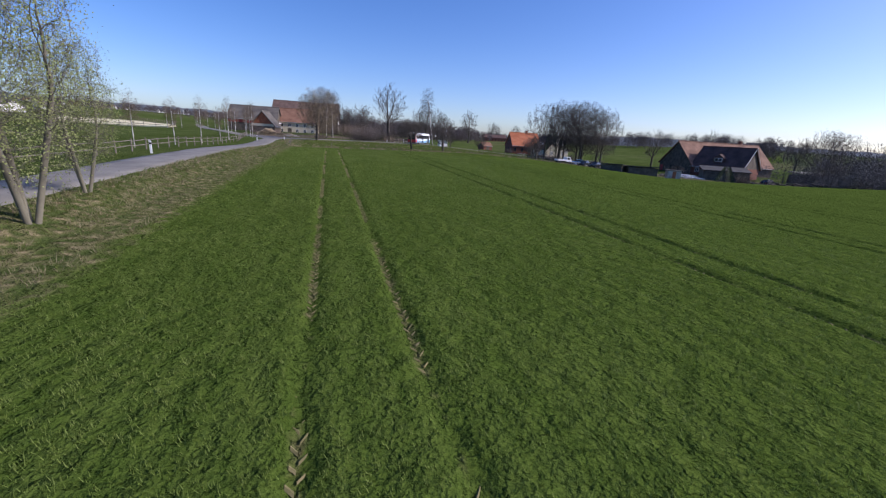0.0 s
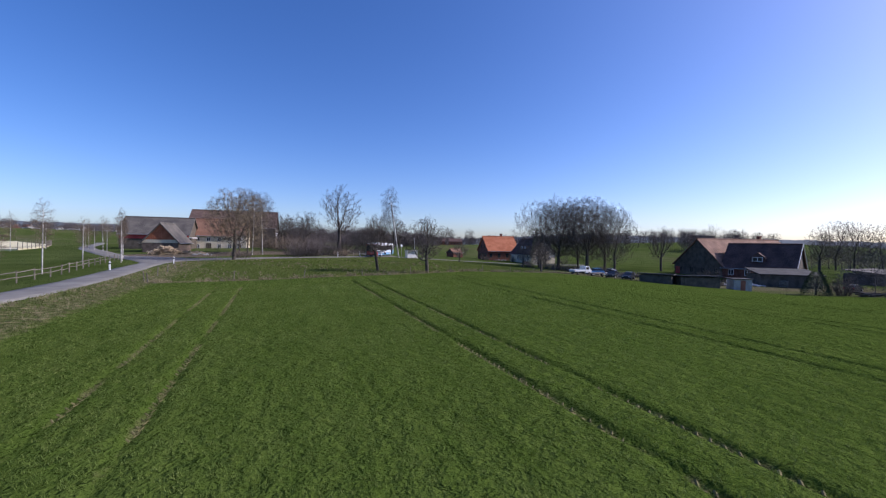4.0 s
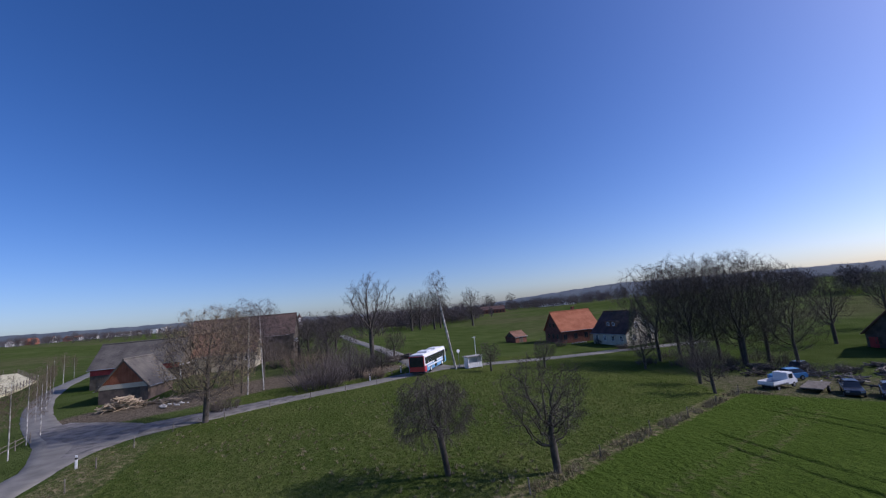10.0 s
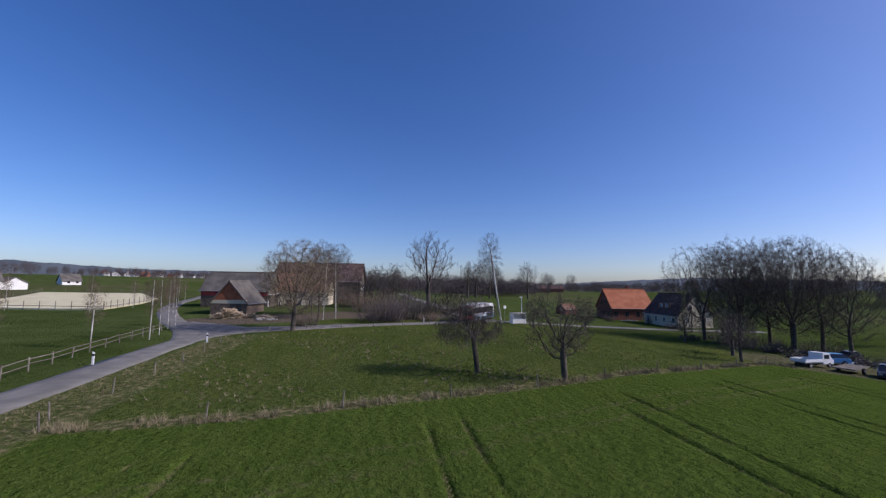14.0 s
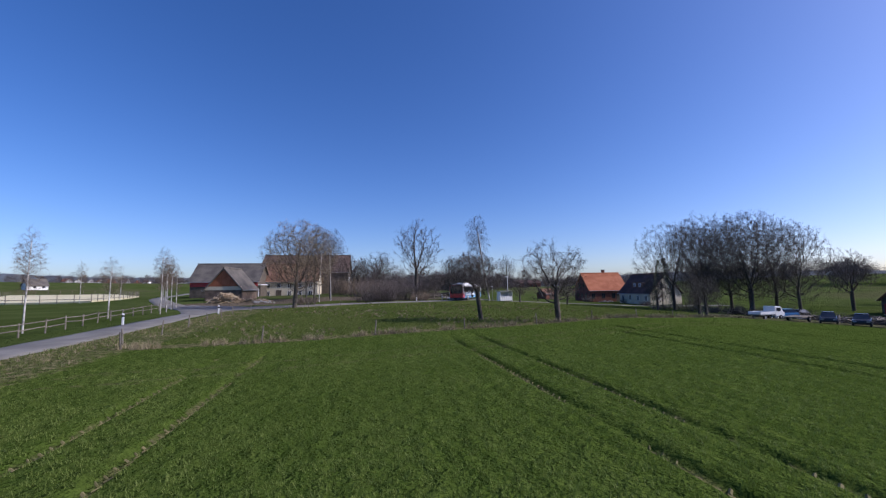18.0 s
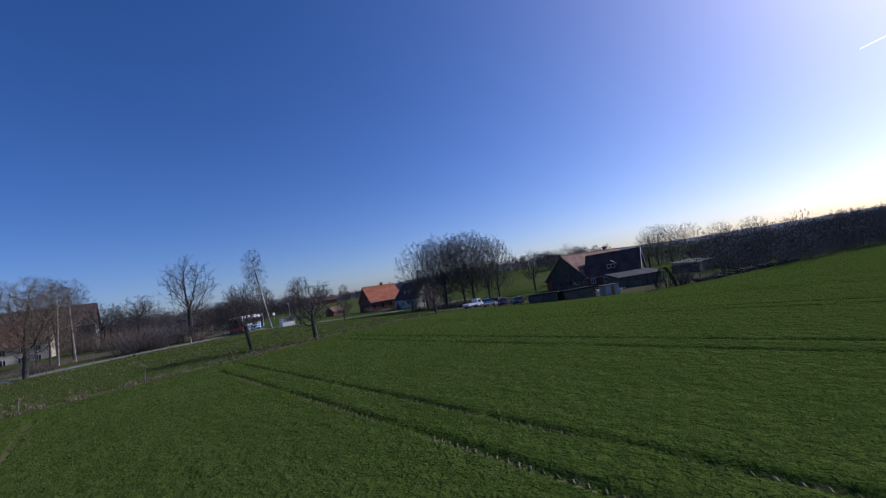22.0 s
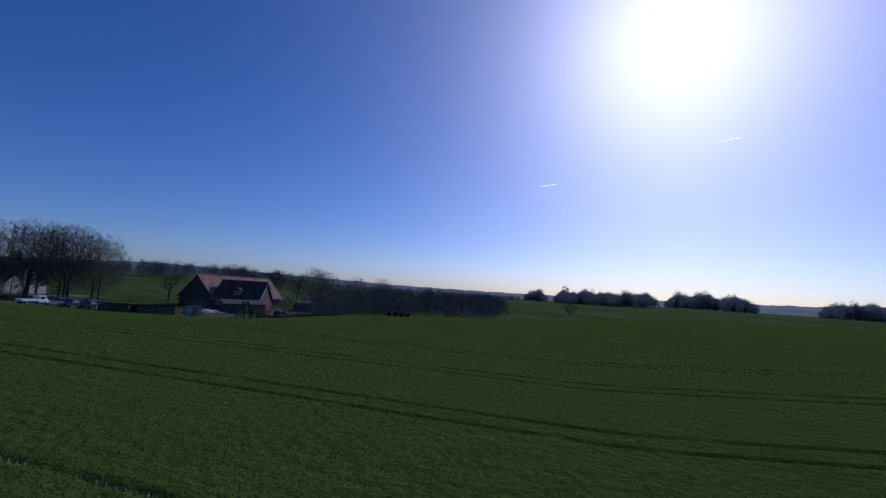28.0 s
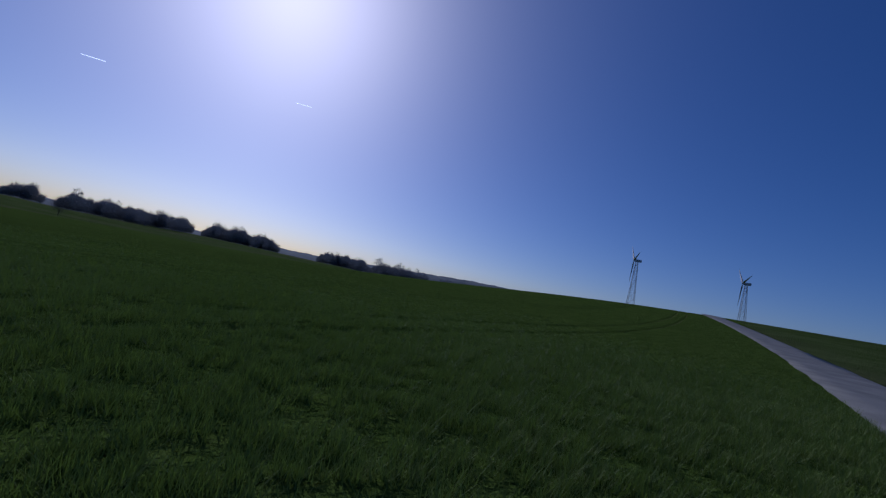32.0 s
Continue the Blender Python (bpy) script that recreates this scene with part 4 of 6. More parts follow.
def tree_meshes(seed, height, r, width, base, trunk_h, lean=0.0, n=900, step=0.4, kill=0.5, tip=0.011, bias=0.0, twigs=5, twig_len=0.7, twig_w=0.008, droop=0.0, buds=0, stems=1, wild=0.12, lumps=14, lump=0.42, shift=0.0, inertia=0.45, hollow=0.0, bud=0.035, sag=0.0, fill=0.5):
    """Meshes of trunk, branches, twigs and buds."""
    rnd = random.Random(seed)
    trunks = []
    for s in range(stems):
        a = 6.28 * s / stems + rnd.random()
        out = 0.22 if stems > 1 else 0.0
        m = max(4, int(trunk_h / step))
        wx, wy = rnd.uniform(-0.05, 0.05), rnd.uniform(-0.05, 0.05)
        line = []
        for i in range(m + 1):
            h = -0.3 + (trunk_h + 0.3) * i / m
            b = math.sin(3.1 * i / m + seed) * 0.012 * trunk_h
            line.append((lean * h + math.cos(a) * out * h + wx * b * 10 + (stems > 1) * 0.15 * math.cos(a), 0.25 * lean * h + math.sin(a) * out * h + wy * b * 10 + (stems > 1) * 0.15 * math.sin(a), h))
        trunks.append(line)
    P, par, k = grown(seed, trunks, (lean * height * 0.75 + shift, 0.0, base, height, width), n, step, kill, bias, inertia, wild, lumps, lump, hollow, fill)
    N = len(P)
    ends = np.zeros(N)
    kids = [[] for i in range(N)]
    for i in range(N - 1, -1, -1):
        if not kids[i]:
            ends[i] = 1
        if par[i] >= 0:
            ends[par[i]] += ends[i]
            kids[par[i]].append(i)
    top = max(ends[: 1].max(), 2)
    e = math.log(top) / math.log(r / tip)
    rad = tip * ends ** (1 / e)
    pts = [Vector(p) for p in P]
    if sag:
        for i, p in enumerate(pts):
            p.z -= sag * max(0.0, math.hypot(p.x - lean * p.z, p.y) - width * 0.35) * (1 - min(1, ends[i] / 40))
    Vt, Ft, Vb, Fb, Vw, Fw, Vl, Fl = [], [], [], [], [], [], [], []
    for s in range(stems):
        o = sum(len(t) for t in trunks[:s])
        m = len(trunks[s])
        tube(Vt, Ft, [pts[o + i] for i in range(m)], [max(rad[o + i], r * (0.9 - 0.5 * i / m) / stems ** 0.5) * (1.3 if i == 0 else 1) for i in range(m)], 9)
    todo = [(par[i], i) for i in range(k, N) if par[i] < k]
    while todo:
        p0, i = todo.pop()
        chain, rr = [pts[p0]], [min(rad[p0], rad[i] * 1.25)]
        while True:
            chain.append(pts[i])
            rr.append(rad[i])
            if not kids[i]:
                break
            ch = sorted(kids[i], key=lambda q: -ends[q])
            for q in ch[1:]:
                todo.append((i, q))
            i = ch[0]
        tube(Vb, Fb, chain, rr, 7 if rr[0] > 0.08 else 4 if rr[0] > 0.025 else 3)
    for i in range(k, N):
        if ends[i] > 4:
            continue
        d = (pts[i] - pts[par[i]]).normalized()
        for t in range(twigs):
            s = pts[i].lerp(pts[par[i]], rnd.random())
            v = (d * 0.7 + Vector((rnd.gauss(0, 0.6), rnd.gauss(0, 0.6), rnd.gauss(0, 0.45) - droop))).normalized() * twig_len * rnd.uniform(0.4, 1.25)
            w = Vector((rnd.gauss(0, 1), rnd.gauss(0, 1), rnd.gauss(0, 1))).cross(v).normalized() * twig_w
            m = s + v * 0.5 + Vector((0, 0, -droop * 0.12 * twig_len))
            b = len(Vw)
            Vw.extend((s + w, s - w, m - w * 0.7, m + w * 0.7, s + v + (m - s - v * 0.5) * 2.4))
            Fw.append((b, b + 1, b + 2, b + 3))
            Fw.append((b + 3, b + 2, b + 4))
            f = m + (v + Vector((rnd.gauss(0, 0.6), rnd.gauss(0, 0.6), rnd.gauss(0, 0.5))) * twig_len) * 0.4
            b = len(Vw)
            Vw.extend((m + w * 0.8, m - w * 0.8, f))
            Fw.append((b, b + 1, b + 2))
        for t in range(buds):
            c = pts[i] + Vector((rnd.gauss(0, 0.25), rnd.gauss(0, 0.25), rnd.gauss(0, 0.25)))
            a = Vector((rnd.gauss(0, 1), rnd.gauss(0, 1), rnd.gauss(0, 1))).normalized() * bud
            q = a.orthogonal().normalized() * bud * 0.8
            o = len(Vl)
            Vl.extend((c - a, c + q, c + a, c - q))
            Fl.append((o, o + 1, o + 2, o + 3))
    return (Vt, Ft), (Vb, Fb), (Vw, Fw), (Vl, Fl)


def tree(name, x, y, label, meshes, bark=BARK, twig=TWIG, limb=None, group="", rz=0.0, category="tree", bud=BUDS):
    z = gz(x, y)
    t = thing(name, x, y, z, rz, label, category, group)
    (a, b), (c, d), (e, f), (g, h) = meshes
    mesh_part("trunk", a, b, bark, t, smooth=True)
    mesh_part("branchwork", c, d, limb or bark, t, smooth=True)
    mesh_part("crown", e, f, twig, t)
    if g:
        mesh_part("leafing", g, h, bud, t, "pale green buds")
    return t


def again(ob, x, y, rz, s=1.0, sz=None):
    """Another tree of the same growth, of another size."""
    c = copy_thing(ob, pose(x, y, gz(x, y), 0, 0, rz))
    c.scale = (s, s, sz or s)
    return c


# two old fruit trees in the pasture
apple_a = tree("fruit_tree", 16.1, 80.4, "old bare fruit tree with dense hanging twigs in the pasture",
               tree_meshes(11, 6.2, 0.19, 2.9, 2.2, 2.5, -0.14, 1100, 0.22, 0.28, 0.009, twigs=9, twig_len=0.62, twig_w=0.0052, droop=0.9, wild=0.34, sag=0.4, lumps=10, lump=0.36, fill=0.3), group="orchard trees", category="fruit tree")
apple_b = tree("fruit_tree", 21.8, 77.6, "bare fruit tree with open upright crown by the fence",
               tree_meshes(23, 7.0, 0.22, 3.0, 1.3, 1.7, -0.08, 1400, 0.24, 0.29, 0.010, twigs=8, twig_len=0.5, twig_w=0.0042, droop=0.15, wild=0.36, lumps=10, lump=0.3, fill=0.2), group="orchard trees", category="fruit tree")
for x_, y_, s_, r_ in ((33.8, 113.4, 0.66, 40), (42.4, 112.6, 0.7, 120), (54.0, 104.4, 0.8, 200), (46.8, 87.9, 0.75, 290), (50.2, 92.4, 0.85, 10), (18.6, 121.6, 0.62, 90), (24.0, 140.0, 0.9, 160), (11.0, 146.0, 1.6, 250), (5.5, 150.0, 1.5, 20)):
    again(apple_b, x_, y_, r_, s_)["label"] = "bare fruit tree in the grass"

# the tall oak and the leaning birch by the side road
oak = tree("oak_tree", 19.7, 141.2, "tall bare oak with spreading limbs beside the side road",
           tree_meshes(8, 18.8, 0.46, 6.2, 4.0, 5.4, 0.02, 1500, 0.42, 0.55, 0.017, twigs=6, twig_len=0.75, twig_w=0.009, wild=0.40, lumps=15, lump=0.27, bias=0.14, fill=0.16, inertia=0.6), category="oak")
birch_big = tree("birch_tree", 29.8, 118.1, "tall white-stemmed birch leaning beside the bus stop",
                 tree_meshes(31, 16.4, 0.15, 2.4, 7.5, 12.5, -0.17, 1300, 0.34, 0.38, 0.007, twigs=7, twig_len=0.75, twig_w=0.0045, droop=0.7, wild=0.28, sag=0.3, lumps=10, lump=0.36, fill=0.3), bark=BIRCH, limb=TWIG, category="birch")

# the budding tree at the crossing, alders and birches behind it
cross_tree = tree("maple_tree", -2.6, 106.4, "broad budding tree with reddish twigs beside the crossing",
                  tree_meshes(41, 12.4, 0.30, 5.3, 1.8, 3.2, 0.06, 2600, 0.34, 0.40, 0.009, twigs=9, twig_len=0.65, twig_w=0.0055, buds=7, wild=0.17, lumps=16, lump=0.34, bud=0.04, bias=0.06, inertia=0.6, fill=0.45), twig=TWIG, bud=BUD_OCHRE)
alder = tree("alder_tree", -1.4, 121.0, "tall bare alder in a dense brown stand",
             tree_meshes(47, 13.6, 0.13, 3.2, 2.5, 8.5, 0.02, 2000, 0.34, 0.4, 0.006, twigs=9, twig_len=0.7, twig_w=0.0045, wild=0.28, bias=0.15), twig=TWIG_DARK, group="stand behind the crossing", category="alder")
for x_, y_, s_, r_ in ((1.0, 126.0, 0.98, 70), (-3.2, 125.5, 0.9, 150), (14.5, 131.0, 0.5, 80), (9.8, 136.5, 0.55, 190)):
    again(alder, x_, y_, r_, s_)
birch_b = tree("birch_tree", -0.4, 119.6, "slender birch with hanging reddish twigs",
               tree_meshes(43, 13.2, 0.075, 2.4, 4.0, 10.5, 0.03, 1100, 0.32, 0.38, 0.006, twigs=6, twig_len=0.7, twig_w=0.002, droop=0.5, wild=0.25, sag=0.2), bark=BIRCH, limb=TWIG_DARK, twig=TWIG_DARK, category="birch")
again(birch_b, 1.4, 121.5, 210, 1.0)
again(oak, 6.7, 176.0, 70, 0.62)["label"] = "round bare tree beyond the yard"
again(oak, 14.0, 172.0, 200, 0.6)["label"] = "round bare tree beyond the yard"


def scrub(name, x, y, w, h, n, seed, label, twig=TWIG, material=BARK, per=26):
    """A thicket of many thin stems."""
    rnd = random.Random(seed)
    t = thing(name, x, y, gz(x, y), 0, label, "bush")
    V, F, Vw, Fw = [], [], [], []
    for i in range(n):
        a, r = rnd.random() * 6.28, math.sqrt(rnd.random())
        p = Vector((math.cos(a) * r * w * 0.4, math.sin(a) * r * w * 0.28, -0.1))
        d = Vector((math.cos(a) * r * 0.5 + rnd.gauss(0, 0.2), math.sin(a) * r * 0.5 + rnd.gauss(0, 0.2), 1)).normalized()
        ln = h * rnd.uniform(0.6, 1.0) * (1 - 0.35 * r)
        pts = [p]
        for k in range(3):
            d = (d + Vector((rnd.gauss(0, 0.12), rnd.gauss(0, 0.12), 0))).normalized()
            pts.append(pts[-1] + d * ln / 3)
        tube(V, F, pts, [0.03, 0.022, 0.014, 0.006], 4)
        for k in range(per):
            s = rnd.uniform(0.15, 1.0) * 3
            j = min(int(s), 2)
            q = pts[j].lerp(pts[j + 1], s - j)
            e = (d + Vector((rnd.gauss(0, 0.7), rnd.gauss(0, 0.7), rnd.gauss(0, 0.4)))).normalized() * rnd.uniform(0.3, 0.9)
            wv = e.orthogonal().normalized() * 0.012
            b = len(Vw)
            Vw.extend((q + wv, q - wv, q + e))
            Fw.append((b, b + 1, b + 2))
    mesh_part("stemwork", V, F, material, t)
    mesh_part("crown", Vw, Fw, twig, t)
    return t


for i, (x_, y_, w_, h_, n_, k_, lb_) in enumerate(((11.0, 119.5, 7, 5.0, 110, TWIG, "dense leafless thicket beside the road"), (14.5, 123.0, 9, 6.0, 150, TWIG_DARK, "dense leafless thicket behind the road"),
        (20.0, 131.0, 7, 4.0, 80, TWIG, "leafless thicket behind the bus stop"), (7.0, 133.0, 9, 5.5, 110, TWIG_RED, "leafless scrub near the farm"), (14.0, 138.0, 9, 5.0, 100, TWIG, "leafless scrub near the farm"),
        (2.5, 145.0, 8, 5.5, 90, TWIG_RED, "leafless scrub before the barn"), (10.0, 150.0, 10, 6.0, 110, TWIG, "tall leafless scrub beside the side road"), (-1.5, 111.5, 4, 2.0, 40, TWIG, "low leafless bush by the crossing"), (9.2, 117.0, 8.0, 5.4, 150, TWIG_DARK, "dense dark leafless bush beside the road"), (17.0, 118.6, 3.5, 2.2, 40, TWIG_RED, "low leafless bush beside the road"))):
    scrub("thicket", x_, y_, w_, h_, n_, 3 + i, lb_, k_, per=34)

# birches along the lane
birch_s = tree("birch_tree", -17.0, 81.2, "young white-stemmed birch along the road fence",
               tree_meshes(51, 7.4, 0.055, 0.9, 2.2, 6.4, 0.01, 420, 0.24, 0.24, 0.005, twigs=7, twig_len=0.45, twig_w=0.005, bias=0.4, wild=0.2), bark=BIRCH, limb=TWIG_RED, twig=TWIG_RED, group="roadside birches", category="birch")
rnd_ = random.Random(2)
for x_, y_ in ((-18.2, 93.4), (-15.9, 98.8), (-18.7, 108.6), (-19.6, 112.5), (-17.0, 103.0), (-46.0, 172.0), (-50.0, 185.0), (-24.5, 121.0), (-28.0, 130.0), (-33.0, 141.0), (-37.5, 151.0), (-44.0, 147.5), (-43.2, 133.0), (-62.5, 140.5), (-70.5, 131.0)):
    again(birch_s, x_, y_, rnd_.uniform(0, 360), rnd_.uniform(0.72, 1.05), rnd_.uniform(0.8, 1.1))
for x_, y_, s_ in ((-17.0, 43.5, 0.68), (-17.0, 54.0, 0.7), (-17.1, 65.0, 0.86), (-16.6, 73.5, 0.74)):
    again(birch_s, x_, y_, x_ * y_, s_ * 1.1, s_)

# roadside trees by the start, with first buds
road_tree = tree("willow_tree", -8.0, 13.2, "slender roadside tree with first pale green buds",
                 tree_meshes(61, 8.6, 0.08, 2.0, 0.8, 3.4, 0.0, 2200, 0.2, 0.21, 0.0035, twigs=5, twig_len=0.35, twig_w=0.0035, buds=8, stems=3, bias=0.3, wild=0.24, bud=0.027), bark=TWIG_PALE, twig=TWIG_PALE, group="roadside trees")
again(road_tree, -8.7, 17.6, 130, 0.7)["label"] = "small roadside sapling with first pale buds"
again(road_tree, -8.2, 10.6, 250, 0.5)["label"] = "small roadside sapling with first pale buds"
again(road_tree, -15.4, 16.0, 30, 1.1)

# the grove beside the farm
grove_a = tree("beech_tree", 64.5, 105.5, "tall bare beech in a dense grove beside the farm",
               tree_meshes(71, 17.6, 0.29, 7.2, 2.0, 3.6, 0.03, 3000, 0.38, 0.46, 0.0085, twigs=8, twig_len=0.6, twig_w=0.0048, droop=-0.1, wild=0.24, lumps=22, lump=0.30, bias=-0.04, fill=0.5, inertia=0.4, hollow=0.1), group="grove by the farm", category="beech")
grove_b = tree("beech_tree", 69.0, 101.0, "tall bare beech with twisted limbs in the grove",
               tree_meshes(83, 17.2, 0.28, 6.9, 2.0, 4.0, -0.03, 3000, 0.38, 0.46, 0.0085, twigs=8, twig_len=0.6, twig_w=0.0048, droop=-0.1, wild=0.24, lumps=22, lump=0.30, bias=-0.04, fill=0.5, inertia=0.4, hollow=0.1), group="grove by the farm", category="beech")
for i, (a_, d_) in enumerate(((45.0, 76), (47.2, 86), (48.6, 74), (51.2, 80), (53.6, 73), (55.6, 79), (58.0, 74))):
    x_, y_ = 8.3 + d_ * math.sin(radians(a_)), 55.9 + d_ * math.cos(radians(a_))
    again(grove_a if i % 2 else grove_b, x_, y_, 50 * i, (0.95, 0.88, 0.97, 0.84)[i % 4] * (0.82 if i > 5 else 1), (0.95, 1.0, 0.92, 0.98, 1.0)[i % 5] * (0.86 if i > 5 else 1))
for i, (a_, d_, w_, h_) in enumerate(((46.0, 80, 5, 2.4), (48.5, 77, 6, 2.0), (50.5, 80, 6, 2.6), (52.5, 76, 5, 1.8), (54.5, 81, 6, 2.2), (56.5, 78, 4, 2.4))):
    scrub("undergrowth", 8.3 + d_ * math.sin(radians(a_)), 55.9 + d_ * math.cos(radians(a_)), w_, h_, 46, 40 + i, "dark leafless undergrowth beneath the grove", TWIG_DARK, per=22)
for i, (a_, d_, w_, h_) in enumerate(((43.5, 72, 4, 1.3), (47.4, 71, 5, 1.5), (49.4, 70, 4, 1.2), (52.0, 70, 5, 1.6), (55.4, 71, 5, 1.4), (58.6, 70, 5, 1.8), (61.5, 72, 4, 1.5))):
    scrub("undergrowth", 8.3 + d_ * math.sin(radians(a_)), 55.9 + d_ * math.cos(radians(a_)), w_, h_, 44, 140 + i, "low dark undergrowth behind the parked vehicles", TWIG_DARK, per=24)
for i, (x_, y_, w_, h_) in enumerate(((65.0, 142.0, 2.6, 2.2), (75.5, 140.5, 3.0, 2.6), (71.5, 128.6, 2.4, 1.8), (84.0, 128.0, 4.0, 3.0), (93.0, 79.5, 3.0, 2.4), (88.0, 86.0, 4.0, 3.4))):
    scrub("shrub", x_, y_, w_, h_, 44, 60 + i, "bare garden shrub near the houses", TWIG, per=26)
again(oak, 96.5, 104.5, 77, 0.64)
again(oak, 125.0, 110.0, 177, 0.7)
again(oak, 133.0, 88.0, 30, 0.62)
for x_, y_, s_ in ((132.0, 76.0, 0.75), (140.0, 84.0, 0.8), (148.0, 72.0, 0.7), (158.0, 66.0, 0.72), (150.0, 92.0, 0.85)):
    again(grove_b, x_, y_, x_ * 7, s_)
scrub("hedge", 80.2, 61.4, 2.6, 3.6, 60, 14, "pale leafless shrub beside the evergreen", TWIG_RED)
scrub("hedge", 112.0, 58.0, 7, 4.5, 110, 13, "pale leafless shrub at the field edge", TWIG_RED)
for x_, y_, w_, h_ in ((77.6, 63.4, 3.4, 3.4), (101.0, 60.0, 2.4, 3.6), (72.6, 124.6, 4.6, 10.5)):
    rnd = random.Random(int(x_))
    V, F = [], []
    for i in range(2600 if h_ < 5 else 7000):
        a, zz = rnd.random() * 6.28, rnd.random()
        rr = w_ * 0.5 * (1 - 0.75 * zz ** 1.5) * (0.75 + 0.3 * rnd.random())
        p = Vector((math.cos(a) * rr, math.sin(a) * rr, zz * h_))
        e = Vector((math.cos(a), math.sin(a), rnd.uniform(0.0, 1.2))).normalized() * 0.22
        w = e.orthogonal().normalized() * 0.05
        b = len(V)
        V.extend((p + w, p - w, p + e))
        F.append((b, b + 1, b + 2))
    h_ob = thing("conifer_shrub", x_, y_, gz(x_, y_), 0, "dark dense evergreen shrub", "shrub")
    bm = bmesh.new()
    rod(bm, (0, 0, -0.2), (0, 0, h_ * 0.8), 0.12, 0.03, 6)
    part("trunk", bm, BARK, h_ob)
    mesh_part("foliage", V, F, HEDGE, h_ob)


for x_, y_, s_, r_ in ((57.0, 266.0, 1.1, 30), (63.0, 272.0, 1.2, 80), (70.0, 268.0, 1.15, 160), (76.0, 276.0, 1.0, 100), (90.0, 262.0, 1.15, 210), (190.0, 470.0, 1.2, 60), (200.0, 478.0, 1.1, 20), (236.0, 500.0, 1.2, 140)):
    again(oak, x_, y_, r_, s_)["label"] = "bare tree beside the distant barn"


# woods: many small bare crowns joined
def wood_mesh(name, points, label, seed, material=HAZED_WOODS, dens=60, tri=0.9, low=0.53, broad=1.0):
    """points: x, y, height of each tree."""
    rnd = random.Random(seed)
    V, F = [], []
    for x, y, h in points:
        z = gz(x, y)
        tube(V, F, [Vector((x, y, z - 0.5)), Vector((x + rnd.gauss(0, 0.3), y, z + h * 0.6))], [h * 0.012, h * 0.005], 4)
        wd = h * rnd.uniform(0.24, 0.36) * broad
        for k in range(dens):
            a, b = rnd.random() * 6.28, math.acos(rnd.uniform(-1, 1))
            r = rnd.random() ** 0.4
            p = Vector((x + math.cos(a) * math.sin(b) * wd * r, y + math.sin(a) * math.sin(b) * wd * r, z + h * low + math.cos(b) * h * min(low, 1 - low) * r))
            e = Vector((math.cos(a) * math.sin(b) + rnd.gauss(0, 0.3), math.sin(a) * math.sin(b) + rnd.gauss(0, 0.3), math.cos(b) * 0.7 + rnd.uniform(0, 0.8))).normalized() * h * rnd.uniform(0.07, 0.14) * tri
            w = Vector((rnd.gauss(0, 1), rnd.gauss(0, 1), rnd.gauss(0, 1))).cross(e).normalized() * h * 0.016 * tri
            i = len(V)
            V.extend((p - e * 0.5 + w, p - e * 0.5 - w, p + e))
            F.append((i, i + 1, i + 2))
    ob = mesh_part(name, V, F, material)
    return tagged(ob, label, "woods", kind="stuff")


def strip(rnd, a, b, n, depth, h0, h1):
    out = []
    for i in range(n):
        t = rnd.random()
        x, y = a[0] + (b[0] - a[0]) * t, a[1] + (b[1] - a[1]) * t
        out.append((x + rnd.gauss(0, depth), y + rnd.gauss(0, depth), rnd.uniform(h0, h1) * rnd.choice((0.6, 0.85, 1.0, 1.0, 1.15))))
    return out


rw = random.Random(9)
pts = []
# tree belt past the farm, towards the valley
for a_, b_, n_, h0_, h1_ in (((86, 50), (100, 34), 46, 3, 6), ((100, 34), (150, 4), 60, 3.5, 6.5), ((90, 62), (112, 52), 26, 5, 8), ((122, 70), (140, 52), 36, 6, 9), ((112, 52), (140, 36), 30, 4, 8), ((134, 52), (165, 34), 70, 6.5, 9.5), ((150, 36), (185, 20), 60, 5, 8.5), ((160, 46), (205, 26), 70, 7, 10), ((150, 95), (230, 75), 60, 7, 11), ((185, 34), (215, 24), 30, 5, 8)):
    pts += [(x_, y_, min(h_, 5.7 - gz(x_, y_)) * rw.choice((0.55, 0.7, 0.85, 1.0, 1.2))) for x_, y_, h_ in strip(rw, a_, b_, n_, 3.5, h0_, h1_) if (y_ - 7.6) > 0.055 * (x_ - 5.6)]
pts += [(x_, y_, h_) for x_, y_, h_ in strip(rw, (85, 48), (152, 12), 150, 2.2, 1.8, 3.2) if (y_ - 7.6) > 0.04 * (x_ - 5.6)]
wood_mesh("tree_belt", pts, "belt of bare trees behind the field", 1, BELT, dens=700, tri=0.42, low=0.5, broad=1.5)
pts = []
for az0, az1, d, n_, h0_, h1_, dp in ((88.5, 91.5, 560, 90, 15, 18, 12), (92.4, 104.8, 600, 420, 17, 20, 26), (105.8, 114.8, 640, 330, 18, 21, 26), (119.8, 127.0, 660, 230, 17, 21, 26), (127, 136, 700, 130, 18, 26, 22), (136, 165, 900, 260, 24, 34, 30), (66, 88, 720, 230, 9, 16, 40), (20, 62, 760, 380, 9, 15, 60)):
    for i in range(n_):
        az_ = rw.uniform(az0, az1)
        x_, y_ = polar(az_, d + rw.gauss(0, dp), 4, 10)
        edge = min(1.0, 0.5 + min(az_ - az0, az1 - az_) / 2.2)
        wavy = 0.93 + 0.06 * math.sin(az_ * 2.3) + 0.05 * math.sin(az_ * 5.7 + 1)
        pts.append((x_, y_, rw.uniform(h0_ * 0.8, h1_ * 1.0) * edge * wavy * (1.25 if rw.random() < 0.06 else 1)))
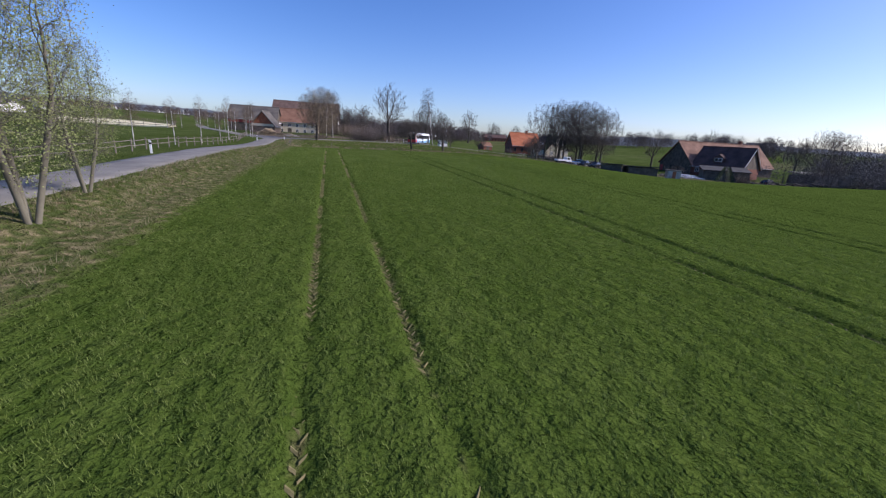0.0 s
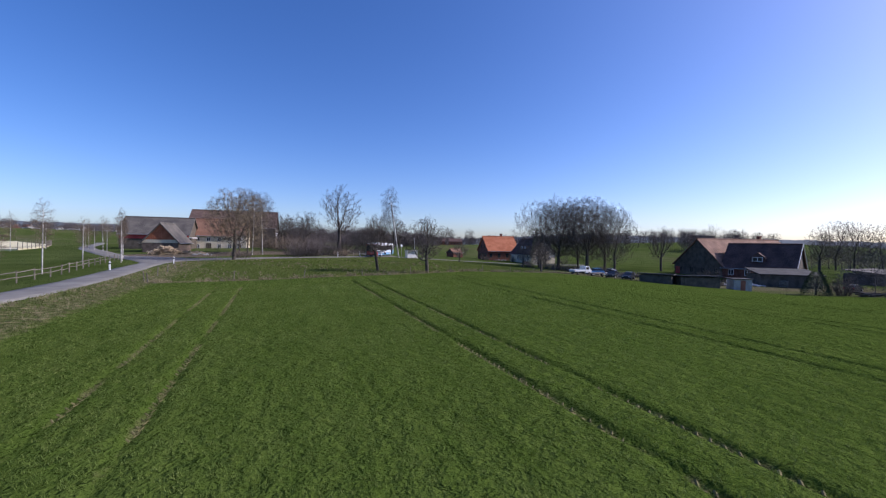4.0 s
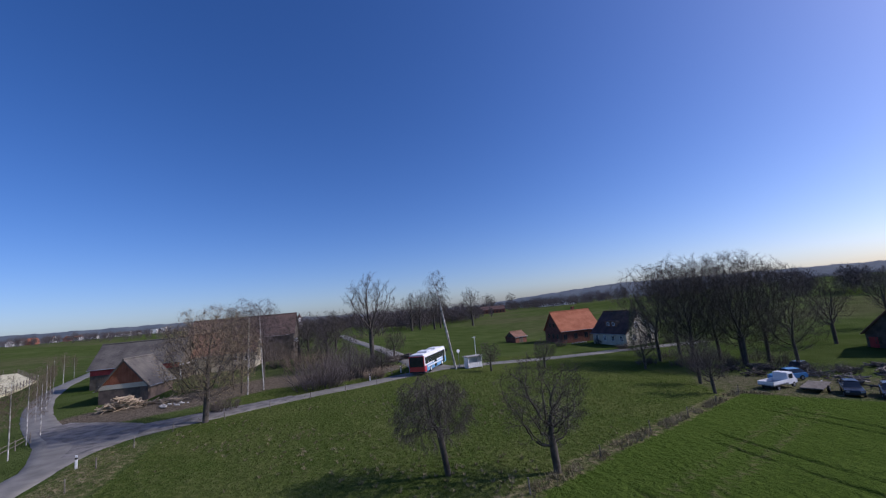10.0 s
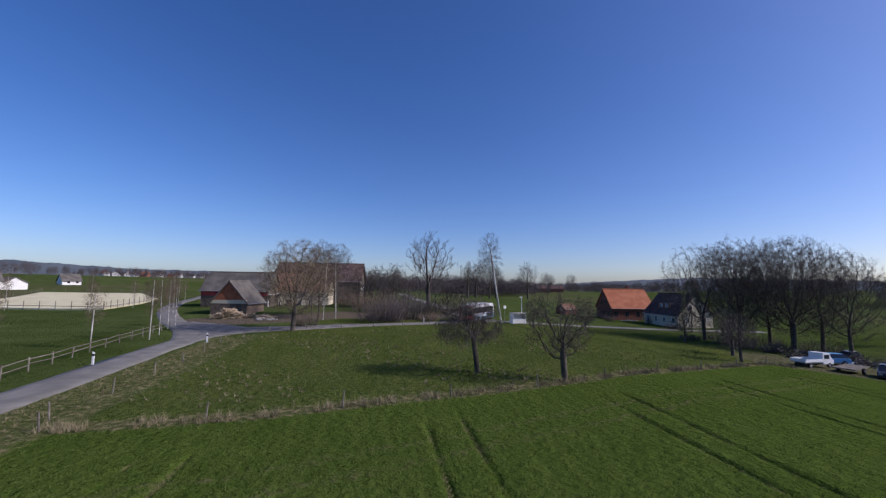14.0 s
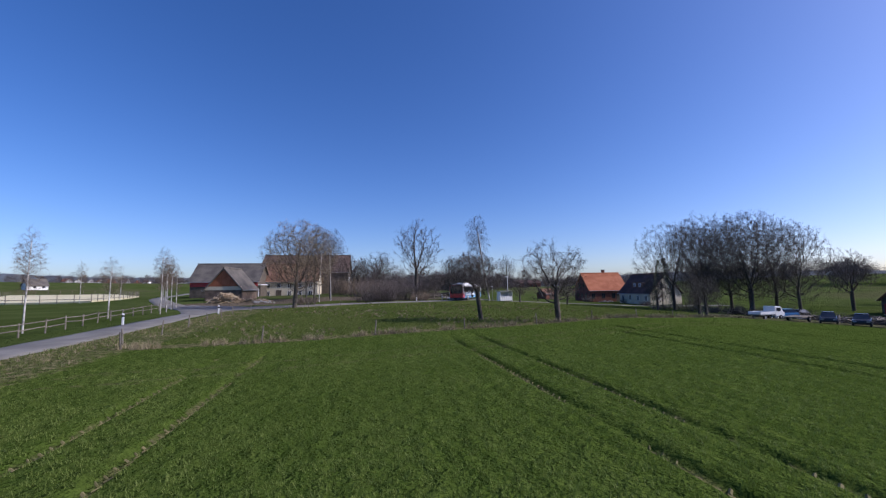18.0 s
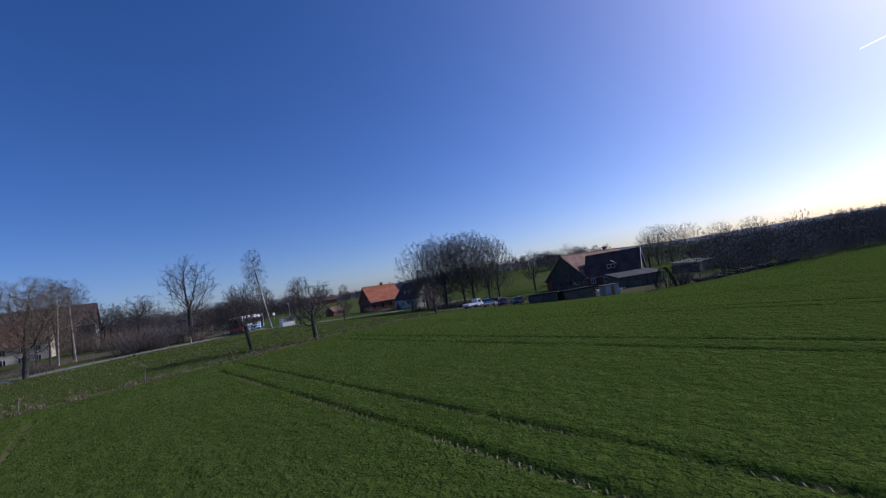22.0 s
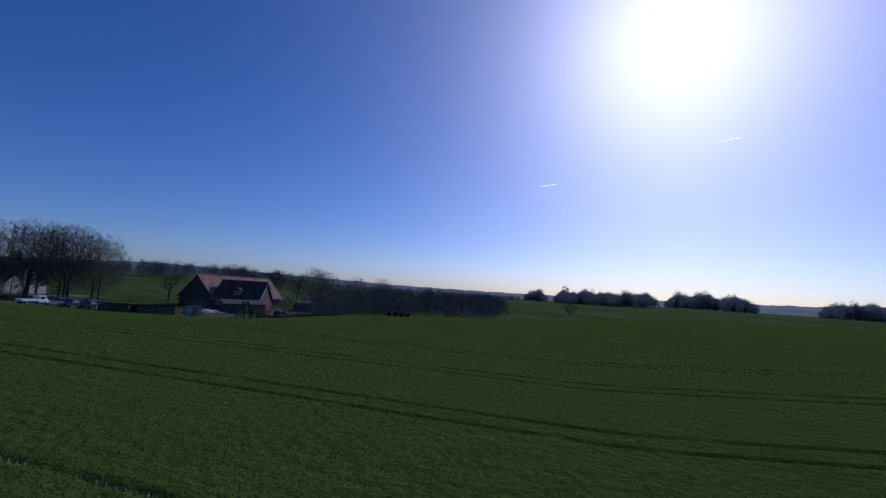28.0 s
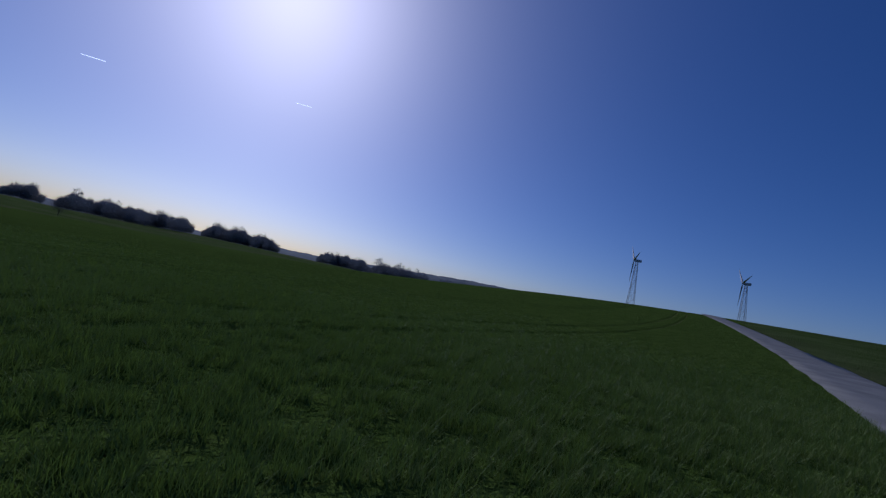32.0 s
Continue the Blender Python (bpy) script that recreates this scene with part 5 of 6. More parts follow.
wood_mesh("wood", pts, "dark leafless woods greyed with haze across the valley", 2, dens=320, tri=0.7)
pts = []
HEDGEROWS = ((-12, 2, 290, 60, 8, 12), (2, 10, 300, 55, 9, 13), (10, 15, 260, 34, 10, 14), (14, 22, 300, 60, 8, 12), (22, 32, 480, 60, 8, 12), (-36, -14, 560, 130, 7, 11), (-50, -36, 420, 60, 7, 11), (30, 42, 420, 60, 8, 12))
COPSES = ((-34, -13, 880, 220, 6, 11), (-3, 9, 180, 24, 7, 11), (0, 24, 330, 150, 6, 10), (8, 20, 345, 40, 11, 16), (-12, 0, 330, 70, 5, 9), (24, 40, 520, 80, 7, 12), (44, 56, 300, 50, 8, 12), (56, 66, 240, 46, 8, 12))
for az0, az1, d, n_, h0_, h1_ in HEDGEROWS + COPSES:
    for i in range(n_):
        x_, y_ = polar(rw.uniform(az0, az1), d * rw.uniform(0.93, 1.07))
        pts.append((x_, y_, rw.uniform(h0_, h1_)))
wood_mesh("far_trees", pts, "bare trees and hedgerows beyond the farms", 3, TWIG_DARK, dens=420, tri=0.5)
for i, (x_, y_, s_) in enumerate(((91, 53, 0.8), (104, 44, 1.0), (110, 41, 0.9), (122, 36, 1.1), (133, 31, 0.8), (118, 56, 0.95), (129, 50, 1.1), (141, 43, 1.0), (152, 37, 0.95), (166, 30, 0.9), (124, 66, 1.15), (136, 60, 1.2), (178, 26, 0.85))):
    again(apple_b, x_, y_, 70 * i, s_)["label"] = "bare tree at the edge of the field"
bx, by = polar(95.5, 172, 5.6, 7.6)
again(grove_b, bx, by, 20, 0.42, 0.40)["label"] = "single bare tree in the valley meadow"


# wooded hills along the skyline, with haze in their colour
def hills(name, d, profile, label, seed):
    V, F = [], []
    rnd = random.Random(seed)
    az0, az1 = profile[0][0], profile[-1][0]
    n = int((az1 - az0) * 5)
    for i in range(n + 1):
        az = az0 + (az1 - az0) * i / n
        el = float(np.interp(az, [p[0] for p in profile], [p[1] for p in profile]))
        h = d * math.tan(radians(el)) + 5 + (math.sin(az * 1.9 + seed) + math.sin(az * 4.3) * 0.6 + math.sin(az * 9.7 + 2) * 0.4 + rnd.uniform(-0.4, 0.4)) * d * 0.0005
        for k, (dd, f) in enumerate(((-0.12, 0.0), (-0.05, 0.6), (0.0, 1.0), (0.10, 0.85), (0.3, 0.0))):
            x, y = polar(az, d * (1 + dd), 6, 30)
            V.append((x, y, -25 + (h + 25) * f))
    for i in range(n):
        for k in range(4):
            a = i * 5 + k
            F.append((a, a + 5, a + 6, a + 1))
    return tagged(mesh_part(name, V, F, HAZED_HILL, smooth=True), label, "hills", kind="structure")


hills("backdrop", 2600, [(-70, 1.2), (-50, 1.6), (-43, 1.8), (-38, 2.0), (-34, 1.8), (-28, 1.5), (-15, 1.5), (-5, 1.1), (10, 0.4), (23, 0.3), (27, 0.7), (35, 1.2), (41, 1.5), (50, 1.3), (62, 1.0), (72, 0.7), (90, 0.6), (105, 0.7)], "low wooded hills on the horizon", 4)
hills("backdrop", 3800, [(60, 0.4), (80, 0.5), (95, 0.7), (110, 0.85), (119, 1.0), (130, 1.6), (140, 2.1), (150, 2.2), (160, 2.1), (175, 1.5), (200, 1.0), (240, 0.8), (290, 0.9)], "far hills tinted blue with haze on the horizon", 5)

# ---- vehicles, fences and small things ----
def wheel(parent, x, y, r, w, rim=STEEL):
    bm = bmesh.new()
    bmesh.ops.create_cone(bm, cap_ends=True, segments=20, radius1=r, radius2=r, depth=w, matrix=pose(x, y, r, 90, 0, 0))
    bmesh.ops.bevel(bm, geom=[e for e in bm.edges if len(e.link_faces) == 2 and e.calc_face_angle(0) > 1], offset=w * 0.15, segments=2, affect='EDGES')
    t = part("tyre", bm, RUBBER, parent)
    bm = bmesh.new()
    bmesh.ops.create_cone(bm, cap_ends=True, segments=16, radius1=r * 0.6, radius2=r * 0.55, depth=w + 0.03, matrix=pose(x, y, r, 90, 0, 0))
    part("rim", bm, rim, t, "pale wheel rim")


def bus():
    """Front towards +x."""
    b = thing("bus", 26.3, 121.2, gz(26.3, 121.2) + 0.07, 57, "white and blue city bus with red rear standing at the stop", "bus")
    body = bmesh.new()
    prism(body, [(-1.25, 0.35), (1.25, 0.35), (1.27, 1.25), (-1.27, 1.25)], -5.9, 5.9)
    bmesh.ops.rotate(body, verts=body.verts, matrix=Matrix.Rotation(radians(-90), 3, 'Z'))
    part("lower_body", body, BLUE_PAINT, b, "light blue lower side panels")
    body = bmesh.new()
    prism(body, [(-1.24, 1.254), (1.24, 1.254), (1.2, 2.55), (1.0, 2.9), (-1.0, 2.9), (-1.2, 2.55)], -5.85, 5.85)
    bmesh.ops.rotate(body, verts=body.verts, matrix=Matrix.Rotation(radians(-90), 3, 'Z'))
    part("upper_body", body, WHITE_PAINT, b, "white roof and window posts")
    part("rear", boxed(-5.98, -5.9, -1.2, 1.2, 0.4, 2.7, 0.03), RED_PAINT, b, "red rear panel")
    part("rear_bumper", boxed(-6.02, -5.984, -1.15, 1.15, 0.3, 0.48), PLASTIC_BLACK, b, "black rear bumper")
    part("rear_side_panel", boxed(-5.9, -5.1, -1.29, -1.272, 0.4, 1.24), RED_PAINT, b, "red panel at the rear corner")
    part("rear_window", boxed(-6.0, -5.984, -1.1, 1.1, 1.15, 2.6), GLASS, b)
    part("windscreen", boxed(5.852, 5.9, -1.12, 1.12, 1.3, 2.6), GLASS, b)
    for i in range(7):
        x0 = -5.5 + i * 1.58
        for sy in (-1, 1):
            a, c = sorted((sy * 1.215, sy * 1.25))
            part("window", boxed(x0, x0 + 1.46, a, c, 1.45, 2.42), GLASS, b, "tinted side window")
    for x0 in (-1.0, 3.9):
        part("door", boxed(x0, x0 + 1.2, -1.285, -1.272, 0.42, 2.3), GLASS, b, "dark glass door")
    part("white_stripe", boxed(-4.4, 3.8, -1.288, -1.274, 0.86, 1.1), WHITE_PAINT, b)
    part("roof_unit", boxed(-3.2, -0.8, -0.8, 0.8, 2.9, 3.12, 0.06), WHITE_PAINT, b)
    part("roof_unit", boxed(1.8, 3.4, -0.7, 0.7, 2.9, 3.06, 0.05), WHITE_PAINT, b)
    for x in (-3.1, 3.2):
        for sy in (-1, 1):
            wheel(b, x, sy * 1.13, 0.48, 0.32, WHITE_PAINT)
    for sy in (-1, 1):
        bm = bmesh.new()
        rod(bm, (5.8, sy * 1.2, 2.6), (6.05, sy * 1.42, 2.35), 0.03, 0.03, 5)
        box(bm, 5.98, 6.1, sy * 1.42 - 0.1, sy * 1.42 + 0.1, 1.95, 2.35)
        part("mirror", bm, PLASTIC_BLACK, b)


bus()


def car(x, y, rz, paint, label, h=1.5, l=4.3):
    c = thing("car", x, y, gz(x, y), rz, label, "car", "cars by the farm")
    bm = bmesh.new()
    prism(bm, [(-l / 2, 0.32), (l / 2, 0.32), (l / 2 + 0.03, 0.6), (l / 2 - 0.1, 0.82), (l * 0.22, 0.95), (-l * 0.46, 0.98), (-l / 2, 0.8)], -0.84, 0.84)
    bmesh.ops.bevel(bm, geom=bm.edges[:], offset=0.05, segments=2, affect='EDGES')
    part("body", bm, paint, c)
    bm = bmesh.new()
    f = [(l * 0.22, 0.94), (l * 0.06, h - 0.05), (-l * 0.02, h), (-l * 0.34, h - 0.03), (-l * 0.46, 0.97)]
    lo = [bm.verts.new((px, -0.78 if pz < 1.1 else -0.62, pz)) for px, pz in f]
    hi = [bm.verts.new((px, 0.78 if pz < 1.1 else 0.62, pz)) for px, pz in f]
    bm.faces.new(lo), bm.faces.new(hi[::-1])
    for i in range(5):
        j = (i + 1) % 5
        bm.faces.new((lo[j], lo[i], hi[i], hi[j]))
    bmesh.ops.recalc_face_normals(bm, faces=bm.faces)
    part("cabin_glass", bm, GLASS, c, "dark car windows")
    part("roof", boxed(-l * 0.31, l * 0.05, -0.6, 0.6, h - 0.03, h + 0.03, 0.02), paint, c)
    for sx in (-l * 0.31, l * 0.31):
        for sy in (-1, 1):
            wheel(c, sx, sy * 0.78, 0.32, 0.2)
    for sy in (-1, 1):
        part("headlight", boxed(l / 2 - 0.06, l / 2 + 0.02, sy * 0.6 - 0.16, sy * 0.6 + 0.16, 0.62, 0.76), STEEL, c)
        part("tail_light", boxed(-l / 2 - 0.02, -l / 2 + 0.05, sy * 0.68 - 0.09, sy * 0.68 + 0.09, 0.66, 0.85), RED_PAINT, c)
    c.scale = (0.84, 0.84, 0.84)
    return c


car(57.4, 82.4, 214, DARK_PAINT, "dark car parked at the field edge")
car(58.8, 80.2, 210, DARK_PAINT, "dark hatchback parked at the field edge")
car(60.6, 90.0, 160, BLUE_PAINT, "light blue car under the grove")
car(68.0, 93.5, 190, DARK_PAINT, "dark car under the grove")
car(92.0, 65.0, 5, DARK_PAINT, "dark car beside the outbuilding", 1.45)


def pickup(x, y, rz):
    p = thing("pickup_truck", x, y, gz(x, y), rz, "white flatbed pickup truck at the field edge", "truck")
    bm = bmesh.new()
    prism(bm, [(0.6, 0.45), (2.6, 0.45), (2.65, 1.0), (2.3, 1.15), (1.85, 1.95), (0.6, 1.98)], -0.9, 0.9)
    bmesh.ops.bevel(bm, geom=bm.edges[:], offset=0.06, segments=2, affect='EDGES')
    part("cab", bm, WHITE_PAINT, p)
    for sy in (-1, 1):
        a, b = sorted((sy * 0.9, sy * 0.915))
        part("side_window", boxed(0.85, 1.75, a, b, 1.2, 1.75), GLASS, p)
    bm = bmesh.new()
    prism(bm, [(2.29, 1.2), (2.33, 1.2), (1.92, 1.9), (1.88, 1.9)], -0.75, 0.75)
    part("windscreen", bm, GLASS, p)
    part("load_bed", boxed(-2.6, 0.5, -0.95, 0.95, 0.7, 0.82), STEEL, p)
    for x0, x1, y0, y1 in ((-2.6, 0.5, -0.98, -0.93), (-2.6, 0.5, 0.93, 0.98), (-2.63, -2.58, -0.93, 0.93), (0.47, 0.52, -0.93, 0.93)):
        part("side_board", boxed(x0, x1, y0, y1, 0.825, 1.22), WHITE_PAINT, p)
    part("chassis", boxed(-2.4, 2.4, -0.4, 0.4, 0.4, 0.69), PLASTIC_BLACK, p)
    for sx in (-1.6, 1.75):
        for sy in (-1, 1):
            wheel(p, sx, sy * 0.82, 0.34, 0.22)
    p.scale = (0.78, 0.78, 0.78)


pickup(54.8, 87.2, 4)

# trailer and timber beside the truck
tr = thing("trailer", 56.4, 84.8, gz(56.4, 84.8), 20, "low flat trailer with boards", "trailer")
part("deck", boxed(-1.9, 1.9, -0.9, 0.9, 0.5, 0.6), WOOD_GREY, tr)
for sy in (-1, 1):
    wheel(tr, 0.0, sy * 0.95, 0.3, 0.2)
bm = bmesh.new()
rod(bm, (1.9, 0, 0.5), (3.0, 0, 0.45), 0.05, 0.05, 6)
part("drawbar", bm, STEEL, tr)


def stack(name, x, y, rz, n, length, r, label, material=WOOD_FRESH, rows_=4, category="log pile", pale=()):
    t = thing(name, x, y, gz(x, y), rz, label, category)
    rnd = random.Random(int(x * 31 + y))
    for i in range(n):
        row = i % rows_
        px = rnd.uniform(-1, 1) * min(n * 0.055, 3.2) * (1 - row / (rows_ + 2))
        py = rnd.uniform(-0.9, 0.9)
        z = r + row * r * 1.7
        a = rnd.gauss(0, 0.7)
        l = length * rnd.uniform(0.6, 1.1) / 2
        bm = bmesh.new()
        tilt = rnd.gauss(0, 0.16)
        rod(bm, (px - math.cos(a) * l, py - math.sin(a) * l, z - tilt), (px + math.cos(a) * l, py + math.sin(a) * l, z + tilt), r * rnd.uniform(0.7, 1.15), r * rnd.uniform(0.6, 1.0), 7)
        part("log", bm, material, t)
    return t


stack("log_pile", -15.6, 121.6, 8, 190, 1.15, 0.07, "heap of cut logs and branches before the barn", rows_=13)
stack("log_pile", -11.4, 122.6, -10, 60, 1.1, 0.065, "smaller heap of cut logs", rows_=4)
stack("log_pile", 24.5, 137.5, 5, 26, 4.5, 0.16, "long logs stacked by the side road", BARK, 3)
stack("scrap_heap", 64.5, 86.0, 40, 42, 1.76, 0.093, "heap of boards and branches on the farmyard", WOOD_GREY, 4, "scrap heap")
stack("scrap_heap", 70.5, 79.0, 10, 42, 1.92, 0.087, "heap of old timber on the farmyard", WOOD_GREY, 4, "scrap heap")
stack("scrap_heap", 81.0, 75.5, -30, 47, 2.08, 0.093, "pale heap of sheets and boards before the farmhouse", WHITE_PAINT, 4, "scrap heap")
stack("scrap_heap", 67.5, 93.0, 70, 36, 1.76, 0.081, "heap of branches under the grove", BARK, 3, "scrap heap")
stack("scrap_heap", 74.0, 87.5, 25, 42, 1.92, 0.087, "heap of grey boards beside the grove", WOOD_GREY, 4, "scrap heap")
stack("scrap_heap", 62.5, 91.0, 15, 30, 1.60, 0.074, "heap of pale planks near the truck", WHITE_PAINT, 3, "scrap heap")
for i, (x_, y_, r_) in enumerate(((60.5, 93.5, 20), (66.0, 90.0, 70), (69.0, 84.0, 130), (72.5, 91.0, 200), (77.0, 83.5, 250), (66.5, 97.0, 300), (61.5, 97.5, 40), (78.0, 90.0, 80), (84.0, 80.0, 10), (75.5, 76.0, 160))):
    stack("scrap_heap", x_, y_, r_, 36, 1.52, 0.068, ("dark heap of branches on the farmyard", "grey heap of old timber on the farmyard")[i % 2], (BARK, WOOD_GREY)[i % 2], 5, "scrap heap")
for i in range(5):
    stack("log_pile", 80.5 + 1.7 * i, 59.0 - 2.6 * i, -57, 16, 2.4, 0.12, "low dark row of stacked timber at the field edge", BARK, 3)
for x_, y_, r_ in ((89.4, 35.4, 20), (90.1, 34.2, 35), (90.9, 33.0, 28), (91.8, 32.0, 30)):
    bm = bmesh.new()
    bmesh.ops.create_cone(bm, cap_ends=True, segments=18, radius1=0.7, radius2=0.7, depth=1.25, matrix=pose(0, 0, 0.68, 90, 0, 0))
    bmesh.ops.bevel(bm, geom=[e for e in bm.edges if e.calc_face_angle(0) > 1], offset=0.12, segments=2, affect='EDGES')
    bmesh.ops.scale(bm, verts=bm.verts, vec=(0.72, 0.72, 0.72))
    bale = part("wrapped_bale", bm, RUBBER)
    bale.matrix_world = pose(x_, y_, gz(x_, y_), 0, 0, r_)
    tagged(bale, "round bale wrapped in black film at the field edge", "bale", "wrapped bales")
def stone_heap(x, y, n, w, label):
    """A loose heap of pale stones."""
    t = thing("stone_heap", x, y, gz(x, y), 0, label, "stone heap")
    rnd = random.Random(int(x * 3 + y))
    for i in range(n):
        bm = bmesh.new()
        bmesh.ops.create_icosphere(bm, subdivisions=1, radius=0.5)
        for v in bm.verts:
            v.co *= rnd.uniform(0.75, 1.15)
        r = rnd.uniform(0.18, 0.42)
        bmesh.ops.scale(bm, verts=bm.verts, vec=(r * 1.3, r, r * 0.8))
        d = rnd.random() ** 0.6
        a = rnd.random() * 6.28
        bmesh.ops.translate(bm, verts=bm.verts, vec=(math.cos(a) * d * w, math.sin(a) * d * w * 0.5, 0.12 + (1 - d) * 0.4))
        part("stone", bm, CONCRETE, t)
    return t


stone_heap(72.5, 145.0, 26, 2.6, "heap of pale stones in front of the brick house")
stone_heap(-9.2, 119.0, 18, 1.8, "heap of pale rubble beside the log pile")
stone_heap(83.5, 76.5, 24, 2.2, "heap of pale rubble before the farmhouse")
rail = [(17.5, 119.6), (21.5, 122.0), (23.4, 126.0)]
for x_, y_, r_ in ((66.8, 81.5, 15), (74.5, 82.5, 60), (86.5, 72.0, 20)):
    c_ = thing("crate", x_, y_, gz(x_, y_), r_, "weathered wooden crate on the farmyard", "crate", "crates")
    for i in range(4):
        part("board", boxed(-0.8, 0.8, -0.6, 0.6, 0.05 + 0.3 * i, 0.27 + 0.3 * i), WOOD_GREY, c_)

# the bus shelter with its lamp post
sh = thing("bus_shelter", 32.9, 118.4, gz(32.9, 118.4), 8, "small white bus shelter beside the road", "bus shelter")
for x0, x1, y0, y1 in ((-1.5, 1.5, 0.7, 0.78), (-1.5, -1.42, -0.7, 0.7), (1.42, 1.5, -0.7, 0.7)):
    part("panel", boxed(x0, x1, y0, y1, 0.0, 2.1), WHITE_PAINT, sh)
for i in range(6):
    part("slat", boxed(-1.44 + 0.49 * i, -1.02 + 0.49 * i, -0.78, -0.72, 0.15, 1.05), WHITE_PAINT, sh)
part("roof", boxed(-1.7, 1.7, -0.95, 0.95, 2.104, 2.26, 0.03), CONCRETE, sh)
for sx in (-1.46, 1.46):
    bm = bmesh.new()
    rod(bm, (sx, -0.75, -0.1), (sx, -0.75, 2.1), 0.05, 0.05, 6)
    part("post", bm, WHITE_PAINT, sh)
sh.scale = (0.85, 0.85, 0.85)
pl = thing("lamp_post", 34.4, 120.6, gz(34.4, 120.6), 0, "slim white lamp post beside the shelter", "lamp post")
bm = bmesh.new()
rod(bm, (0, 0, -0.2), (0, 0, 4.6), 0.06, 0.045, 8)
part("pole", bm, WHITE_PAINT, pl)
part("lamp_head", boxed(-0.35, 0.15, -0.13, 0.13, 4.6, 4.74, 0.02), WHITE_PAINT, pl)
sg = thing("bus_stop_sign", 30.6, 118.6, gz(30.6, 118.6), 10, "bus stop sign on a steel pole", "sign")
bm = bmesh.new()
rod(bm, (0, 0, -0.2), (0, 0, 2.6), 0.035, 0.035, 8)
part("pole", bm, STEEL, sg)
bm = bmesh.new()
bmesh.ops.create_cone(bm, cap_ends=True, segments=20, radius1=0.28, radius2=0.28, depth=0.03, matrix=pose(0, 0, 2.75, 90, 0, 0))
part("plate", bm, WHITE_PAINT, sg)

# reflector posts
for x_, y_ in ((-13.0, 85.4), (-9.2, 96.5), (-13.4, 37.0), (16.2, 117.6), (21.6, 121.4), (28.4, 124.6)):
    d_ = thing("reflector_post", x_, y_, gz(x_, y_), 0, "white reflector post with black band beside the road", "reflector post", "reflector posts")
    bm = bmesh.new()
    prism(bm, [(-0.07, -0.1), (0.07, -0.1), (0.07, 0.68), (-0.07, 0.68)], -0.045, 0.045)
    part("post", bm, WHITE_PAINT, d_)
    part("band", boxed(-0.074, 0.074, -0.05, 0.05, 0.684, 0.84), PLASTIC_BLACK, d_, "black band")
    bm = bmesh.new()
    prism(bm, [(-0.07, 0.844), (0.07, 0.844), (0.07, 0.95), (-0.07, 1.02)], -0.045, 0.045)
    part("cap", bm, WHITE_PAINT, d_)


# fences
def rail_fence(pts, label, gap=2.6, rails=(0.45, 0.85), r=0.035, tall=1.0):
    x0, y0 = pts[0]
    f = thing("fence", x0, y0, gz(x0, y0), 0, label, "fence")
    p = np.array(pts, float)
    s = np.concatenate([[0], np.cumsum(np.hypot(*np.diff(p, axis=0).T))])
    n = int(s[-1] / gap)
    rnd = random.Random(int(x0 * 7 + y0))
    last = None
    for i in range(n + 1):
        x, y = np.interp(s[-1] * i / n, s, p[:, 0]), np.interp(s[-1] * i / n, s, p[:, 1])
        z = gz(x, y) - gz(x0, y0)
        bm = bmesh.new()
        rod(bm, (x - x0, y - y0, z - 0.3), (x - x0 + rnd.gauss(0, 0.03), y - y0, z + tall * rnd.uniform(0.92, 1.06)), r * 1.5, r * 1.35, 6)
        part("post", bm, WOOD_GREY, f)
        if last is not None:
            for h in rails:
                bm = bmesh.new()
                rod(bm, (last[0] - x0, last[1] - y0, last[2] + h + rnd.gauss(0, 0.03)), (x - x0, y - y0, z + h + rnd.gauss(0, 0.03)), r, r * 0.9, 5)
                part("rail", bm, WOOD_GREY, f)
        last = (x, y, z)
    return f


rail_fence([(-16.2, 4.0), (-15.4, 20.0), (-15.0, 60.0), (-15.1, 79.0), (-16.8, 91.0), (-18.9, 109.5)], "weathered wooden rail fence along the road")


def post_line(pts, label, gap, tall, r=0.05):
    x0, y0 = pts[0]
    f = thing("fence", x0, y0, gz(x0, y0), 0, label, "fence")
    p = np.array(pts, float)
    s = np.concatenate([[0], np.cumsum(np.hypot(*np.diff(p, axis=0).T))])
    n = int(s[-1] / gap)
    rnd = random.Random(5)
    for i in range(n + 1):
        x, y = np.interp(s[-1] * i / n, s, p[:, 0]), np.interp(s[-1] * i / n, s, p[:, 1])
        z = gz(x, y) - gz(x0, y0)
        lean_ = rnd.gauss(0, 0.06)
        h = tall * rnd.uniform(0.85, 1.1)
        bm = bmesh.new()
        rod(bm, (x - x0, y - y0, z - 0.3), (x - x0 + lean_, y - y0 + rnd.gauss(0, 0.04), z + h), r, r * 0.9, 6)
        part("post", bm, WOOD_GREY, f)


rail_fence(rail, "short dark rail fence beside the side road")
post_line(FENCE, "row of wooden fence posts between field and pasture", 6.2, 0.85, 0.045)
post_line([(-6.4, 72.0), (-6.9, 86.0), (-7.6, 97.0), (-5.6, 104.0), (1.5, 107.4), (9.5, 110.8), (21.0, 115.4)], "row of wooden fence posts along the pasture", 4.4, 0.9, 0.045)


